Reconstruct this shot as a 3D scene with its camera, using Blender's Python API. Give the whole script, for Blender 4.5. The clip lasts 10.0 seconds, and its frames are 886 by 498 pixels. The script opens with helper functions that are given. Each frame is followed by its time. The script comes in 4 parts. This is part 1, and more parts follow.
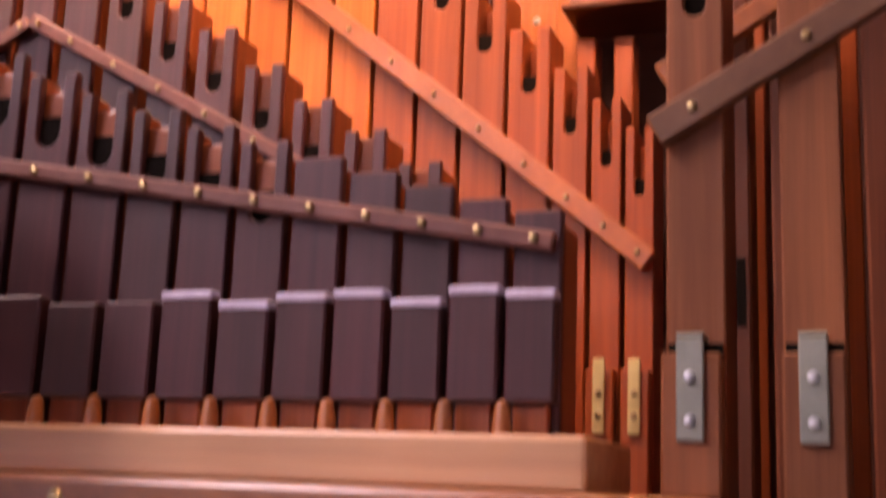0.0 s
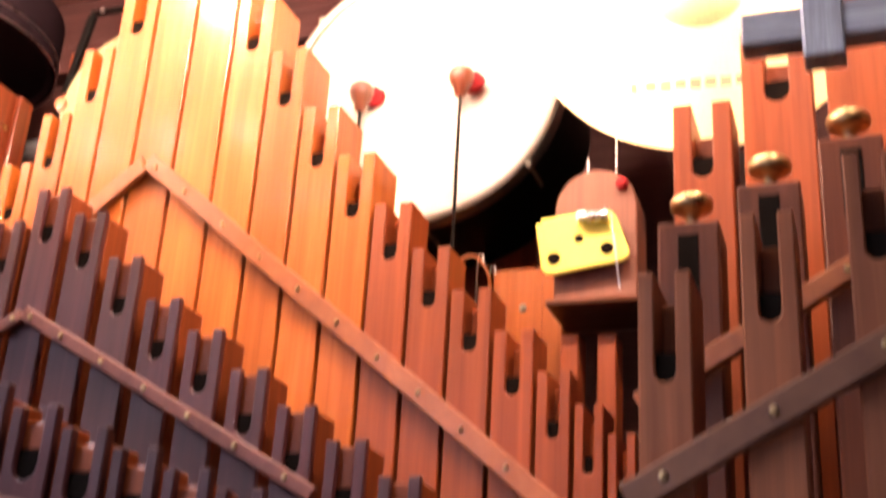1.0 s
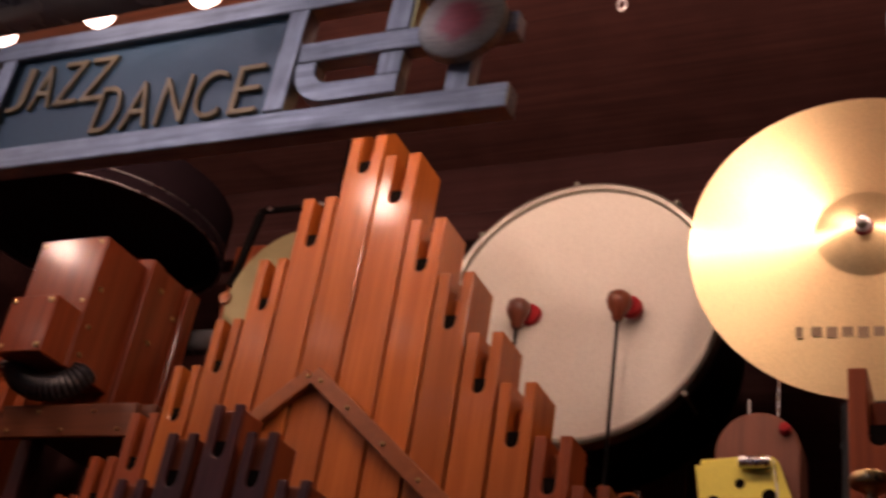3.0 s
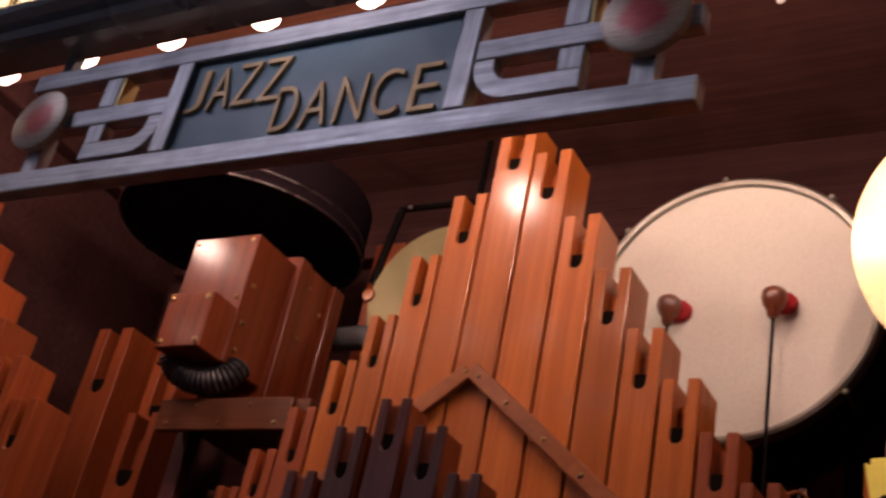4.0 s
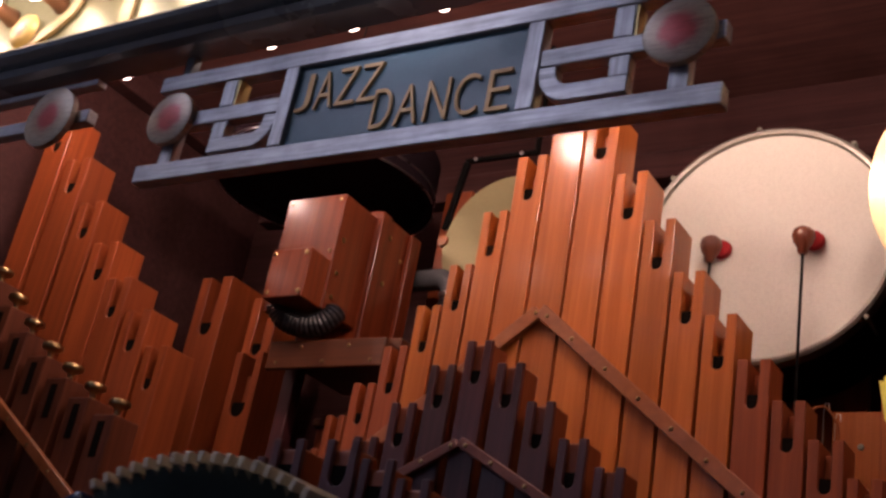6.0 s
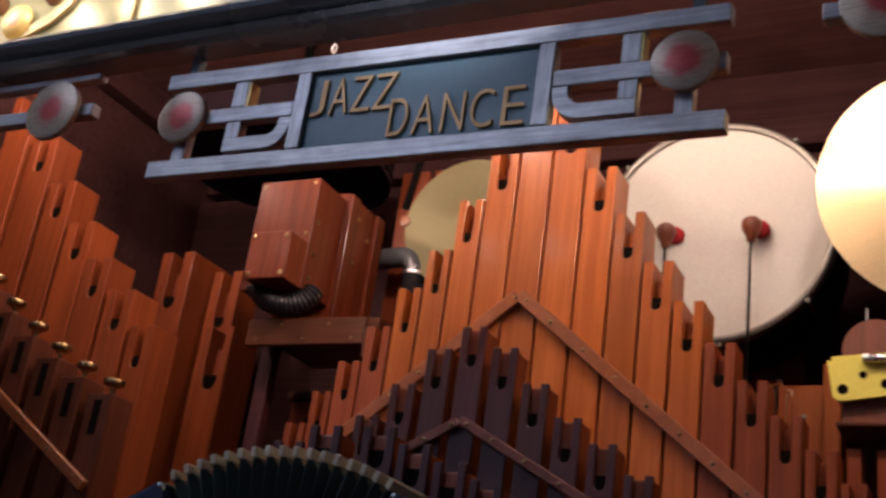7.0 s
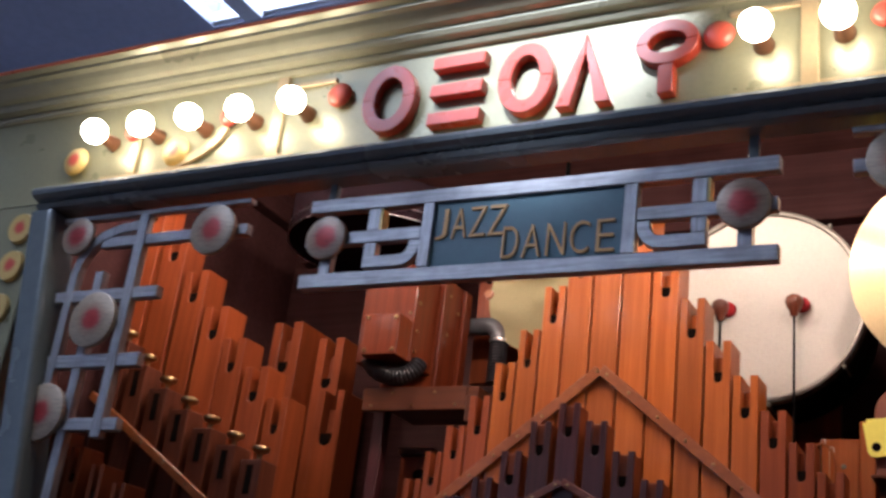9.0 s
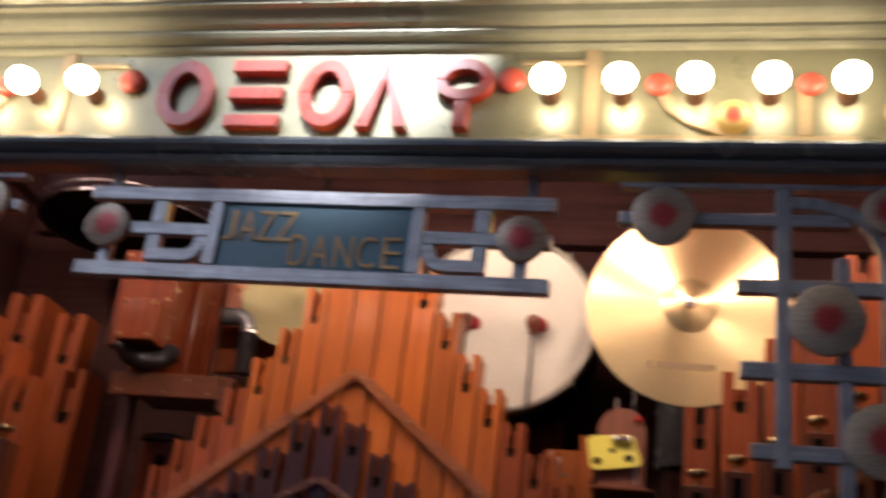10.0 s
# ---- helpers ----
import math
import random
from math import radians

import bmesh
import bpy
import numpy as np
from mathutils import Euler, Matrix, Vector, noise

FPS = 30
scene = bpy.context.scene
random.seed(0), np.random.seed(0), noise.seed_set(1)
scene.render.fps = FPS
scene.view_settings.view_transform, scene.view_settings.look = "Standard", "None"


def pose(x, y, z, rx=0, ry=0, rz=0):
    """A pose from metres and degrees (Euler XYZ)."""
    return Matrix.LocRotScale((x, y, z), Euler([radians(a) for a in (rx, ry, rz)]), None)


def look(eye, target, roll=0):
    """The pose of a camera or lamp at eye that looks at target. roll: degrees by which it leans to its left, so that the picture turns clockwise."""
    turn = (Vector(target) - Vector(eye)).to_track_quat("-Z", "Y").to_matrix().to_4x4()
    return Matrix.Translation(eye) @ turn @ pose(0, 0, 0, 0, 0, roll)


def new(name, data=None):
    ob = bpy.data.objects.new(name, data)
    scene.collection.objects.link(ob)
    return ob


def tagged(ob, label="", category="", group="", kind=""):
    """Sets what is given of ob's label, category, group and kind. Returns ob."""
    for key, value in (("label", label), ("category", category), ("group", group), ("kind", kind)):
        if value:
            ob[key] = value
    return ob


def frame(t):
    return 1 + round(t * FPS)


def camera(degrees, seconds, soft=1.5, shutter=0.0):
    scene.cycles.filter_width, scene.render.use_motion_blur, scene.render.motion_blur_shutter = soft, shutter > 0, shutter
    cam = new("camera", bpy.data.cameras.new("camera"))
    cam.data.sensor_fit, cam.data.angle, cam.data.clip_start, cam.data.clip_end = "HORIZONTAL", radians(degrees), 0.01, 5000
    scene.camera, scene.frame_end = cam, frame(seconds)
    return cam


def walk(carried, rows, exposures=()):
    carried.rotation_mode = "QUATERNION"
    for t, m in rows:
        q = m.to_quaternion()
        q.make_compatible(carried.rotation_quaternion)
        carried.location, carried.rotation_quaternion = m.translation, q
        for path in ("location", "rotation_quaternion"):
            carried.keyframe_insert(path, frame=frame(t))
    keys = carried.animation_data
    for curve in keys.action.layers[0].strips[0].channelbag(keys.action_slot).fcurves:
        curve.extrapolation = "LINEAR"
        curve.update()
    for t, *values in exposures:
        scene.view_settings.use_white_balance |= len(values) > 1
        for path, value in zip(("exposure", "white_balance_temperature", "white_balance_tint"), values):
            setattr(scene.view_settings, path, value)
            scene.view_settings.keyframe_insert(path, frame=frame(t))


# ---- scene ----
cam = camera(41.2, 10.0, 2.7, 0.7)
PATH = [
    (0, (0.032, -0.013, 1.497), (-0.648, 1.826, 1.895), 2.2),
    (0.5, (0.036, -0.026, 1.531), (-0.634, 1.77, 2.103), 2.6),
    (1, (0.051, -0.041, 1.576), (-0.6, 1.692, 2.332), 3.5),
    (1.5, (0.049, -0.048, 1.61), (-0.614, 1.642, 2.449), 5.4),
    (2, (0.029, -0.065, 1.62), (-0.625, 1.602, 2.511), 6.6),
    (2.5, (0.017, -0.082, 1.623), (-0.702, 1.53, 2.562), 8.2),
    (3, (0.016, -0.119, 1.636), (-0.802, 1.421, 2.615), 9.9),
    (4.3, (-0.059, -0.166, 1.611), (-1.049, 1.292, 2.556), 12.2),
    (4.5, (-0.058, -0.177, 1.611), (-1.054, 1.276, 2.557), 11.8),
    (5, (-0.008, -0.232, 1.6), (-1.026, 1.216, 2.531), 11.6),
    (5.5, (0.051, -0.327, 1.576), (-0.998, 1.149, 2.425), 11.0),
    (5.7, (0.07, -0.352, 1.563), (-0.997, 1.124, 2.388), 11.1),
    (7, (-0.029, -0.626, 1.531), (-0.907, 1.005, 2.286), 8.3),
    (7.5, (-0.035, -0.698, 1.518), (-0.841, 0.969, 2.273), 7.3),
    (8, (0.002, -0.797, 1.515), (-0.848, 0.84, 2.288), 7.4),
    (8.5, (0.047, -0.936, 1.517), (-0.849, 0.673, 2.297), 7.3),
    (9, (0.032, -1.079, 1.514), (-0.882, 0.53, 2.272), 7.3),
    (9.5, (-0.029, -1.158, 1.489), (-0.753, 0.524, 2.293), 7.6),
    (10, (-0.088, -1.247, 1.517), (-0.516, 0.545, 2.294), 6.9),
]
EXPOSURES = [(0, 3.0, 9000, 45), (0.5, 3.15, 8600, 38), (1.0, 2.8, 7500, 28), (1.5, 1.65, 6900, 20), (2.0, 0.65, 6900, 24), (2.5, -0.1, 7000, 30), (3.0, -0.2, 7300, 36), (4.5, 0.15, 7000, 35), (5.7, 0.15, 6800, 34),
             (7.0, 0.42, 6350, 21), (8.0, 0.58, 6200, 18), (9.0, 0.75, 5950, 16), (9.5, 0.72, 6050, 16), (10, 0.6, 6650, 17)]
walk(cam, [(t, look(eye, target, roll)) for t, eye, target, roll in PATH], EXPOSURES)

# ---- world and daylight ----
XC = -0.806  # the middle of the organ, which is the same on both sides
world = bpy.data.worlds.new("sky")
scene.world = world
world.use_nodes = True
sky = world.node_tree.nodes.new("ShaderNodeTexSky")
sky.sky_type, sky.sun_disc, sky.sun_elevation, sky.sun_rotation = "NISHITA", False, radians(40), radians(200)
world.node_tree.links.new(sky.outputs[0], world.node_tree.nodes["Background"].inputs[0])
world.node_tree.nodes["Background"].inputs[1].default_value = 0.12

SKYLIGHT = (-3.44, -2.2, -4.2, 2.56, 4.5)  # x0, x1, y0, y1, z
lamp = bpy.data.lights.new("skylight_daylight", "AREA")
lamp.shape, lamp.size, lamp.size_y, lamp.energy, lamp.color = "RECTANGLE", 1.24, 6.74, 42.0, (0.68, 0.74, 1.0)
sky_lamp = new("skylight_daylight", lamp)
sky_lamp.matrix_world = pose(-2.82, -0.82, 4.56)

spot = bpy.data.lights.new("frieze_spotlight", "SPOT")
spot.energy, spot.spot_size, spot.spot_blend, spot.shadow_soft_size, spot.color = 1000.0, radians(13), 0.95, 0.04, (0.86, 0.92, 1.0)
spot_lamp = new("frieze_spotlight", spot)
spot_lamp.matrix_world = look((-0.9, -1.7, 4.3), (-0.79, 0.55, 2.81))

BULB_GLOW, LAMP_GLOW = 22.0, 8.5
INNER_GLOW = 210.0

# ---- materials ----
def nodes_of(name, rough=0.5, metal=0.0):
    m = bpy.data.materials.new(name)
    m.use_nodes = True
    nt = m.node_tree
    b = nt.nodes["Principled BSDF"]
    b.inputs["Roughness"].default_value, b.inputs["Metallic"].default_value = rough, metal
    return m, nt, b


def spot(nt, scale, shift=True):
    """World position, moved by each object's random number, stretched by scale."""
    geo, mp = nt.nodes.new("ShaderNodeNewGeometry"), nt.nodes.new("ShaderNodeMapping")
    mp.inputs["Scale"].default_value = scale
    nt.links.new(geo.outputs["Position"], mp.inputs["Vector"])
    if shift:
        info, mul = nt.nodes.new("ShaderNodeObjectInfo"), nt.nodes.new("ShaderNodeMath")
        mul.operation, mul.inputs[1].default_value = "MULTIPLY", 37.0
        nt.links.new(info.outputs["Random"], mul.inputs[0])
        nt.links.new(mul.outputs[0], mp.inputs["Location"])
    return mp.outputs[0]


def noise_of(nt, vec, scale, detail=4.0, rough=0.55, dist=0.0):
    n = nt.nodes.new("ShaderNodeTexNoise")
    n.inputs["Scale"].default_value, n.inputs["Detail"].default_value = scale, detail
    n.inputs["Roughness"].default_value, n.inputs["Distortion"].default_value = rough, dist
    nt.links.new(vec, n.inputs["Vector"])
    return n.outputs["Fac"]


def ramp(nt, fac, stops):
    r = nt.nodes.new("ShaderNodeValToRGB")
    while len(r.color_ramp.elements) < len(stops):
        r.color_ramp.elements.new(0.5)
    for e, (p, c) in zip(r.color_ramp.elements, stops):
        e.position, e.color = p, (*c, 1)
    nt.links.new(fac, r.inputs[0])
    return r.outputs[0]


def blend(nt, a, b, fac, mode="MULTIPLY"):
    m = nt.nodes.new("ShaderNodeMix")
    m.data_type, m.blend_type = "RGBA", mode
    for sock, v in ((m.inputs[6], a), (m.inputs[7], b), (m.inputs[0], fac)):
        if isinstance(v, (int, float)):
            sock.default_value = v
        elif isinstance(v, tuple):
            sock.default_value = (*v, 1)
        else:
            nt.links.new(v, sock)
    return m.outputs[2]


def relief(nt, b, fac, strength, distance=0.001):
    bump = nt.nodes.new("ShaderNodeBump")
    bump.inputs["Strength"].default_value, bump.inputs["Distance"].default_value = strength, distance
    nt.links.new(fac, bump.inputs["Height"])
    nt.links.new(bump.outputs[0], b.inputs["Normal"])


def tint(nt, lo, hi):
    """A grey between lo and hi by the object's random number."""
    info, mr = nt.nodes.new("ShaderNodeObjectInfo"), nt.nodes.new("ShaderNodeMapRange")
    mr.inputs[3].default_value, mr.inputs[4].default_value = lo, hi
    nt.links.new(info.outputs["Random"], mr.inputs[0])
    comb = nt.nodes.new("ShaderNodeCombineColor")
    for k in range(3):
        nt.links.new(mr.outputs[0], comb.inputs[k])
    return comb.outputs[0]


def wood(name, dark, light, rough=0.38, axis="z", coat=0.25, vary=(0.8, 1.12), fine=1.0, sheen=0.5):
    m, nt, b = nodes_of(name, rough)
    b.inputs["Specular IOR Level"].default_value = sheen
    long = {"z": (70, 70, 2.2), "x": (2.2, 70, 70), "y": (70, 2.2, 70), "sloped": (26, 26, 26)}[axis]
    vec = spot(nt, long)
    grain = noise_of(nt, vec, 1.0 * fine, 5, 0.6, 0.6)
    fibre = noise_of(nt, spot(nt, tuple(4 * v for v in long)), 1.0, 2, 0.6)
    broad = noise_of(nt, spot(nt, (6, 6, 1.6)), 1.0, 3, 0.5)
    col = ramp(nt, grain, [(0.3, dark), (0.52, tuple((a + c) / 2 for a, c in zip(dark, light))), (0.72, light)])
    col = blend(nt, col, ramp(nt, fibre, [(0.35, (0.8, 0.78, 0.76)), (0.6, (1, 1, 1))]), 0.5)
    col = blend(nt, col, ramp(nt, broad, [(0.3, (0.72, 0.68, 0.66)), (0.65, (1.05, 1.05, 1.05))]), 0.8)
    col = blend(nt, col, tint(nt, *vary), 1.0)
    nt.links.new(col, b.inputs["Base Color"])
    nt.links.new(ramp(nt, broad, [(0.3, (rough + 0.12,) * 3), (0.7, (rough - 0.06,) * 3)]), b.inputs["Roughness"])
    b.inputs["Coat Weight"].default_value, b.inputs["Coat Roughness"].default_value = coat, 0.16
    relief(nt, b, fibre, 0.12, 0.0006)
    return m


def paint(name, col, rough=0.45, metal=0.0, worn=None, amount=0.5, scale=25.0, bump=0.1, sheen=0.5):
    """Paint or metal with blotches, fine specks and a little relief."""
    m, nt, b = nodes_of(name, rough, metal)
    b.inputs["Specular IOR Level"].default_value = sheen
    big = noise_of(nt, spot(nt, (scale,) * 3), 1.0, 5, 0.6)
    tiny = noise_of(nt, spot(nt, (scale * 12,) * 3), 1.0, 3, 0.6)
    worn = worn or tuple(0.7 * c for c in col)
    c = blend(nt, col, worn, ramp(nt, big, [(0.45, (0, 0, 0)), (0.75, (amount,) * 3)]), "MIX")
    c = blend(nt, c, ramp(nt, tiny, [(0.3, (0.85,) * 3), (0.6, (1, 1, 1))]), 0.6)
    nt.links.new(c, b.inputs["Base Color"])
    nt.links.new(ramp(nt, big, [(0.3, (max(0.03, rough - 0.08),) * 3), (0.7, (rough + 0.1,) * 3)]), b.inputs["Roughness"])
    relief(nt, b, tiny, bump, 0.0005)
    return m


def brushed(name, col, rough=0.35, axis="x", metal=0.85):
    """Silver leaf or brushed metal paint with streaks along one axis."""
    m, nt, b = nodes_of(name, rough, metal)
    long = {"z": (160, 160, 8), "x": (8, 160, 160)}[axis]
    streak = noise_of(nt, spot(nt, long), 1.0, 5, 0.7)
    big = noise_of(nt, spot(nt, (18, 18, 18)), 1.0, 4, 0.6)
    c = ramp(nt, streak, [(0.3, tuple(0.62 * v for v in col)), (0.6, col), (0.8, tuple(min(1, 1.25 * v) for v in col))])
    c = blend(nt, c, ramp(nt, big, [(0.35, (0.7, 0.68, 0.7)), (0.6, (1, 1, 1))]), 0.8)
    nt.links.new(c, b.inputs["Base Color"])
    nt.links.new(ramp(nt, streak, [(0.3, (rough + 0.2,) * 3), (0.7, (rough,) * 3)]), b.inputs["Roughness"])
    relief(nt, b, streak, 0.25, 0.0006)
    return m


def radial(name, stops, size, rough=0.5, metal=0.0, bump=0.1, rings=0.0, streaks=0.0, scratch=0.0):
    """Colour by the distance from the object's own y axis, of which size metres is the whole ramp."""
    m, nt, b = nodes_of(name, rough, metal)
    tc, sep = nt.nodes.new("ShaderNodeTexCoord"), nt.nodes.new("ShaderNodeVectorMath")
    flat = nt.nodes.new("ShaderNodeMapping")
    flat.inputs["Scale"].default_value = (1 / size, 0, 1 / size)
    nt.links.new(tc.outputs["Object"], flat.inputs[0])
    sep.operation = "LENGTH"
    nt.links.new(flat.outputs[0], sep.inputs[0])
    n = noise_of(nt, spot(nt, (60, 60, 60)), 1.0, 5, 0.65)
    add = nt.nodes.new("ShaderNodeMath")
    add.operation, add.inputs[1].default_value = "MULTIPLY_ADD", 0.35
    nt.links.new(n, add.inputs[0])
    nt.links.new(sep.outputs["Value"], add.inputs[2])
    c = ramp(nt, add.outputs[0], [(p + 0.17, col) for p, col in stops])
    fine = noise_of(nt, spot(nt, (300, 300, 300)), 1.0, 3, 0.6)
    c = blend(nt, c, ramp(nt, fine, [(0.3, (0.8,) * 3), (0.6, (1, 1, 1))]), 0.6)
    if scratch:
        lines = noise_of(nt, spot(nt, (45, 45, 420)), 1.0, 4, 0.7, 0.8)
        c = blend(nt, c, ramp(nt, lines, [(0.38, (0.45, 0.42, 0.4)), (0.52, (1, 1, 1)), (0.68, (1.35, 1.3, 1.15))]), scratch)
    nt.links.new(c, b.inputs["Base Color"])
    h = fine
    if rings:
        w = nt.nodes.new("ShaderNodeTexNoise")
        w.noise_dimensions = "1D"
        w.inputs["Scale"].default_value, w.inputs["Detail"].default_value = rings, 4
        nt.links.new(sep.outputs["Value"], w.inputs["W"])
        h = w.outputs["Fac"]
        nt.links.new(ramp(nt, h, [(0.3, (rough - 0.015,) * 3), (0.7, (rough + 0.02,) * 3)]), b.inputs["Roughness"])
        b.inputs["Anisotropic"].default_value, b.inputs["Anisotropic Rotation"].default_value = streaks, 0.25
        tan = nt.nodes.new("ShaderNodeTangent")
        tan.direction_type, tan.axis = "RADIAL", "Y"
        nt.links.new(tan.outputs[0], b.inputs["Tangent"])
    relief(nt, b, h, bump, 0.0006)
    return m


def glow(name, col, strength):
    m, nt, b = nodes_of(name, 0.3)
    b.inputs["Base Color"].default_value = (0.9, 0.88, 0.8, 1)
    b.inputs["Emission Color"].default_value, b.inputs["Emission Strength"].default_value = (*col, 1), strength
    return m


PINE = wood("oiled_pine", (0.31, 0.074, 0.012), (0.46, 0.130, 0.023), 0.42, coat=0.3, sheen=0.2)
PINE_DEEP = wood("reddish_pine", (0.20, 0.039, 0.010), (0.31, 0.069, 0.017), 0.42, coat=0.05, sheen=0.3)
BROWNWOOD = wood("brown_stained_wood", (0.148, 0.042, 0.016), (0.245, 0.078, 0.030), 0.5, coat=0.03, sheen=0.22)
DARKWOOD = wood("dark_stained_wood", (0.043, 0.0095, 0.011), (0.078, 0.019, 0.021), 0.45, coat=0.03, sheen=0.34)
MIDBODY = wood("deep_red_pipe_wood", (0.14, 0.030, 0.009), (0.22, 0.052, 0.015), 0.45, coat=0.03, sheen=0.2)
STOPWOOD = wood("dark_red_brown_wood", (0.085, 0.022, 0.010), (0.145, 0.041, 0.019), 0.48, coat=0.03, sheen=0.2)
BRACEWOOD = wood("brace_wood", (0.24, 0.066, 0.018), (0.36, 0.115, 0.034), 0.34, "sloped")
BRACEDARK = wood("dark_brace_wood", (0.12, 0.046, 0.022), (0.2, 0.083, 0.04), 0.42, "sloped", 0.06, sheen=0.3)
BRACERED = wood("red_brown_brace_wood", (0.12, 0.036, 0.026), (0.2, 0.066, 0.048), 0.42, "sloped", 0.06, sheen=0.3)
REDWOOD = wood("varnished_red_wood", (0.10, 0.018, 0.006), (0.19, 0.038, 0.012), 0.42, coat=0.22, sheen=0.12)
REDWOOD_X = wood("varnished_red_rail", (0.07, 0.019, 0.007), (0.13, 0.040, 0.015), 0.38, "x", 0.3, sheen=0.25)
BOARDWOOD = wood("red_brown_board", (0.13, 0.036, 0.016), (0.22, 0.068, 0.03), 0.5, coat=0.05)
SOFFIT = wood("brown_soffit_wood", (0.26, 0.105, 0.065), (0.4, 0.17, 0.105), 0.5, "x", 0.1)
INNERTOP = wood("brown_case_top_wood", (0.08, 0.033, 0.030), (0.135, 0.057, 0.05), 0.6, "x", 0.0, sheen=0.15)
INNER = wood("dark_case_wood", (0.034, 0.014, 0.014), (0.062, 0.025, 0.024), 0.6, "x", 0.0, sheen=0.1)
BEAM = wood("light_beam_wood", (0.5, 0.22, 0.1), (0.68, 0.36, 0.18), 0.4, "x")
# near-black that paints the shade inside openings; also the valve button's colour
HOLE_SHADE_BLACK = paint("hole_shade_and_button_black", (0.006, 0.004, 0.003), 0.95, sheen=0.05)
BRASS = paint("brass", (0.34, 0.23, 0.11), 0.32, 1.0, (0.26, 0.16, 0.07))
DULLSTEEL = paint("dull_grey_plate", (0.2, 0.205, 0.165), 0.5, 0.5, (0.3, 0.3, 0.26), 0.6)
# lilac-grey that puts the skylight's sheen on the foot tops into colour
CAPSHEEN = paint("pale_sheen_cap", (0.42, 0.36, 0.46), 0.45, 0.0, (0.25, 0.19, 0.26), 0.6, 60)
HOOP = paint("grey_metal_hoop", (0.30, 0.29, 0.25), 0.35, 0.7, (0.22, 0.21, 0.18), 0.5)
STEEL = paint("steel", (0.6, 0.6, 0.6), 0.3, 1.0)
SILVER = brushed("silver_leaf_rail", (0.40, 0.405, 0.42), 0.4)
SILVER_Z = brushed("silver_leaf_post", (0.40, 0.405, 0.42), 0.4, "z")
GILT = paint("worn_gilt_edge", (0.62, 0.5, 0.22), 0.4, 0.7, (0.3, 0.22, 0.1))
TEAL = paint("teal_panel_paint", (0.035, 0.12, 0.16), 0.42, 0.0, (0.05, 0.15, 0.19), 0.6)
GOLD = paint("gold_lettering", (0.46, 0.27, 0.10), 0.45, 0.3, (0.34, 0.18, 0.06))
DISC = radial("red_centred_disc", [(0.0, (0.34, 0.02, 0.022)), (0.36, (0.32, 0.035, 0.035)), (0.56, (0.30, 0.19, 0.14)), (0.8, (0.32, 0.255, 0.19))], 0.05, 0.42, 0.3, scratch=0.5)
HEAD = radial("drum_skin", [(0.0, (0.60, 0.59, 0.51)), (0.8, (0.65, 0.635, 0.55))], 0.24, 0.5, 0.0, 0.05)
CYMBAL = radial("cymbal_bronze", [(0.0, (0.68, 0.53, 0.28)), (0.35, (0.82, 0.66, 0.36)), (0.8, (0.80, 0.64, 0.35))], 0.23, 0.35, 1.0, 0.012, 60.0, 0.9)
GONG = radial("dull_bronze", [(0.0, (0.22, 0.19, 0.095)), (0.8, (0.25, 0.22, 0.115))], 0.15, 0.5, 0.6)
BLACK = paint("black_lacquer", (0.003, 0.003, 0.003), 0.4, 0.0, (0.0025, 0.0025, 0.0025), 0.3, 8, 0.0, sheen=0.06)
DRUMBLACK = paint("flat_black_drum", (0.014, 0.0085, 0.011), 0.9, sheen=0.0, bump=0.0)
DRUMBLACK.node_tree.nodes["Principled BSDF"].inputs["IOR"].default_value = 1.0
FRIEZEGOLD = paint("dull_gold_strip", (0.42, 0.31, 0.17), 0.4, 0.3, (0.3, 0.24, 0.15), 0.6)
RUBBER = paint("black_hose", (0.018, 0.018, 0.021), 0.35)
GREYPIPE = paint("grey_plastic", (0.085, 0.092, 0.1), 0.22)
YELLOW = paint("yellow_plate", (0.78, 0.71, 0.12), 0.45, 0.0, (0.7, 0.62, 0.1))
FELT = paint("red_felt", (0.35, 0.012, 0.015), 0.9)
MALLET = wood("turned_mallet_wood", (0.12, 0.03, 0.015), (0.25, 0.07, 0.03), 0.25, coat=0.6)
OLIVE = paint("olive_gold_paint", (0.25, 0.235, 0.14), 0.32, 0.25, (0.21, 0.21, 0.14), 0.4, 9)
CORNICE = paint("green_gold_cornice", (0.27, 0.26, 0.18), 0.33, 0.3, (0.25, 0.25, 0.18), 0.3, 3, 0.0)
LEDGE = paint("blue_green_moulding", (0.14, 0.165, 0.178), 0.22, 0.25, (0.155, 0.17, 0.17), 0.3, 5, 0.03)
COPPER = paint("copper_red_edge", (0.5, 0.13, 0.06), 0.35, 0.4)
RED = paint("red_raised_paint", (0.46, 0.055, 0.028), 0.3, 0.0, (0.40, 0.046, 0.025), 0.3, 9)
SOCKET = paint("lamp_socket", (0.17, 0.07, 0.035), 0.45)
ROSE = radial("frieze_disc_paint", [(0.0, (0.55, 0.05, 0.04)), (0.3, (0.5, 0.09, 0.05)), (0.5, (0.55, 0.38, 0.13))], 0.04, 0.4, 0.1)
ROSERED = paint("frieze_red_disc_paint", (0.5, 0.075, 0.045), 0.4, 0.1, (0.42, 0.12, 0.06))
CREAM = paint("cream_bellows_edge", (0.4, 0.34, 0.24), 0.5)
BELLOWS = paint("green_black_bellows", (0.014, 0.03, 0.028), 0.45)
NAVY = paint("dark_blue_casing", (0.012, 0.02, 0.045), 0.22)
SKYGLOW = glow("bright_sky", (0.74, 0.86, 1.0), 3.0)
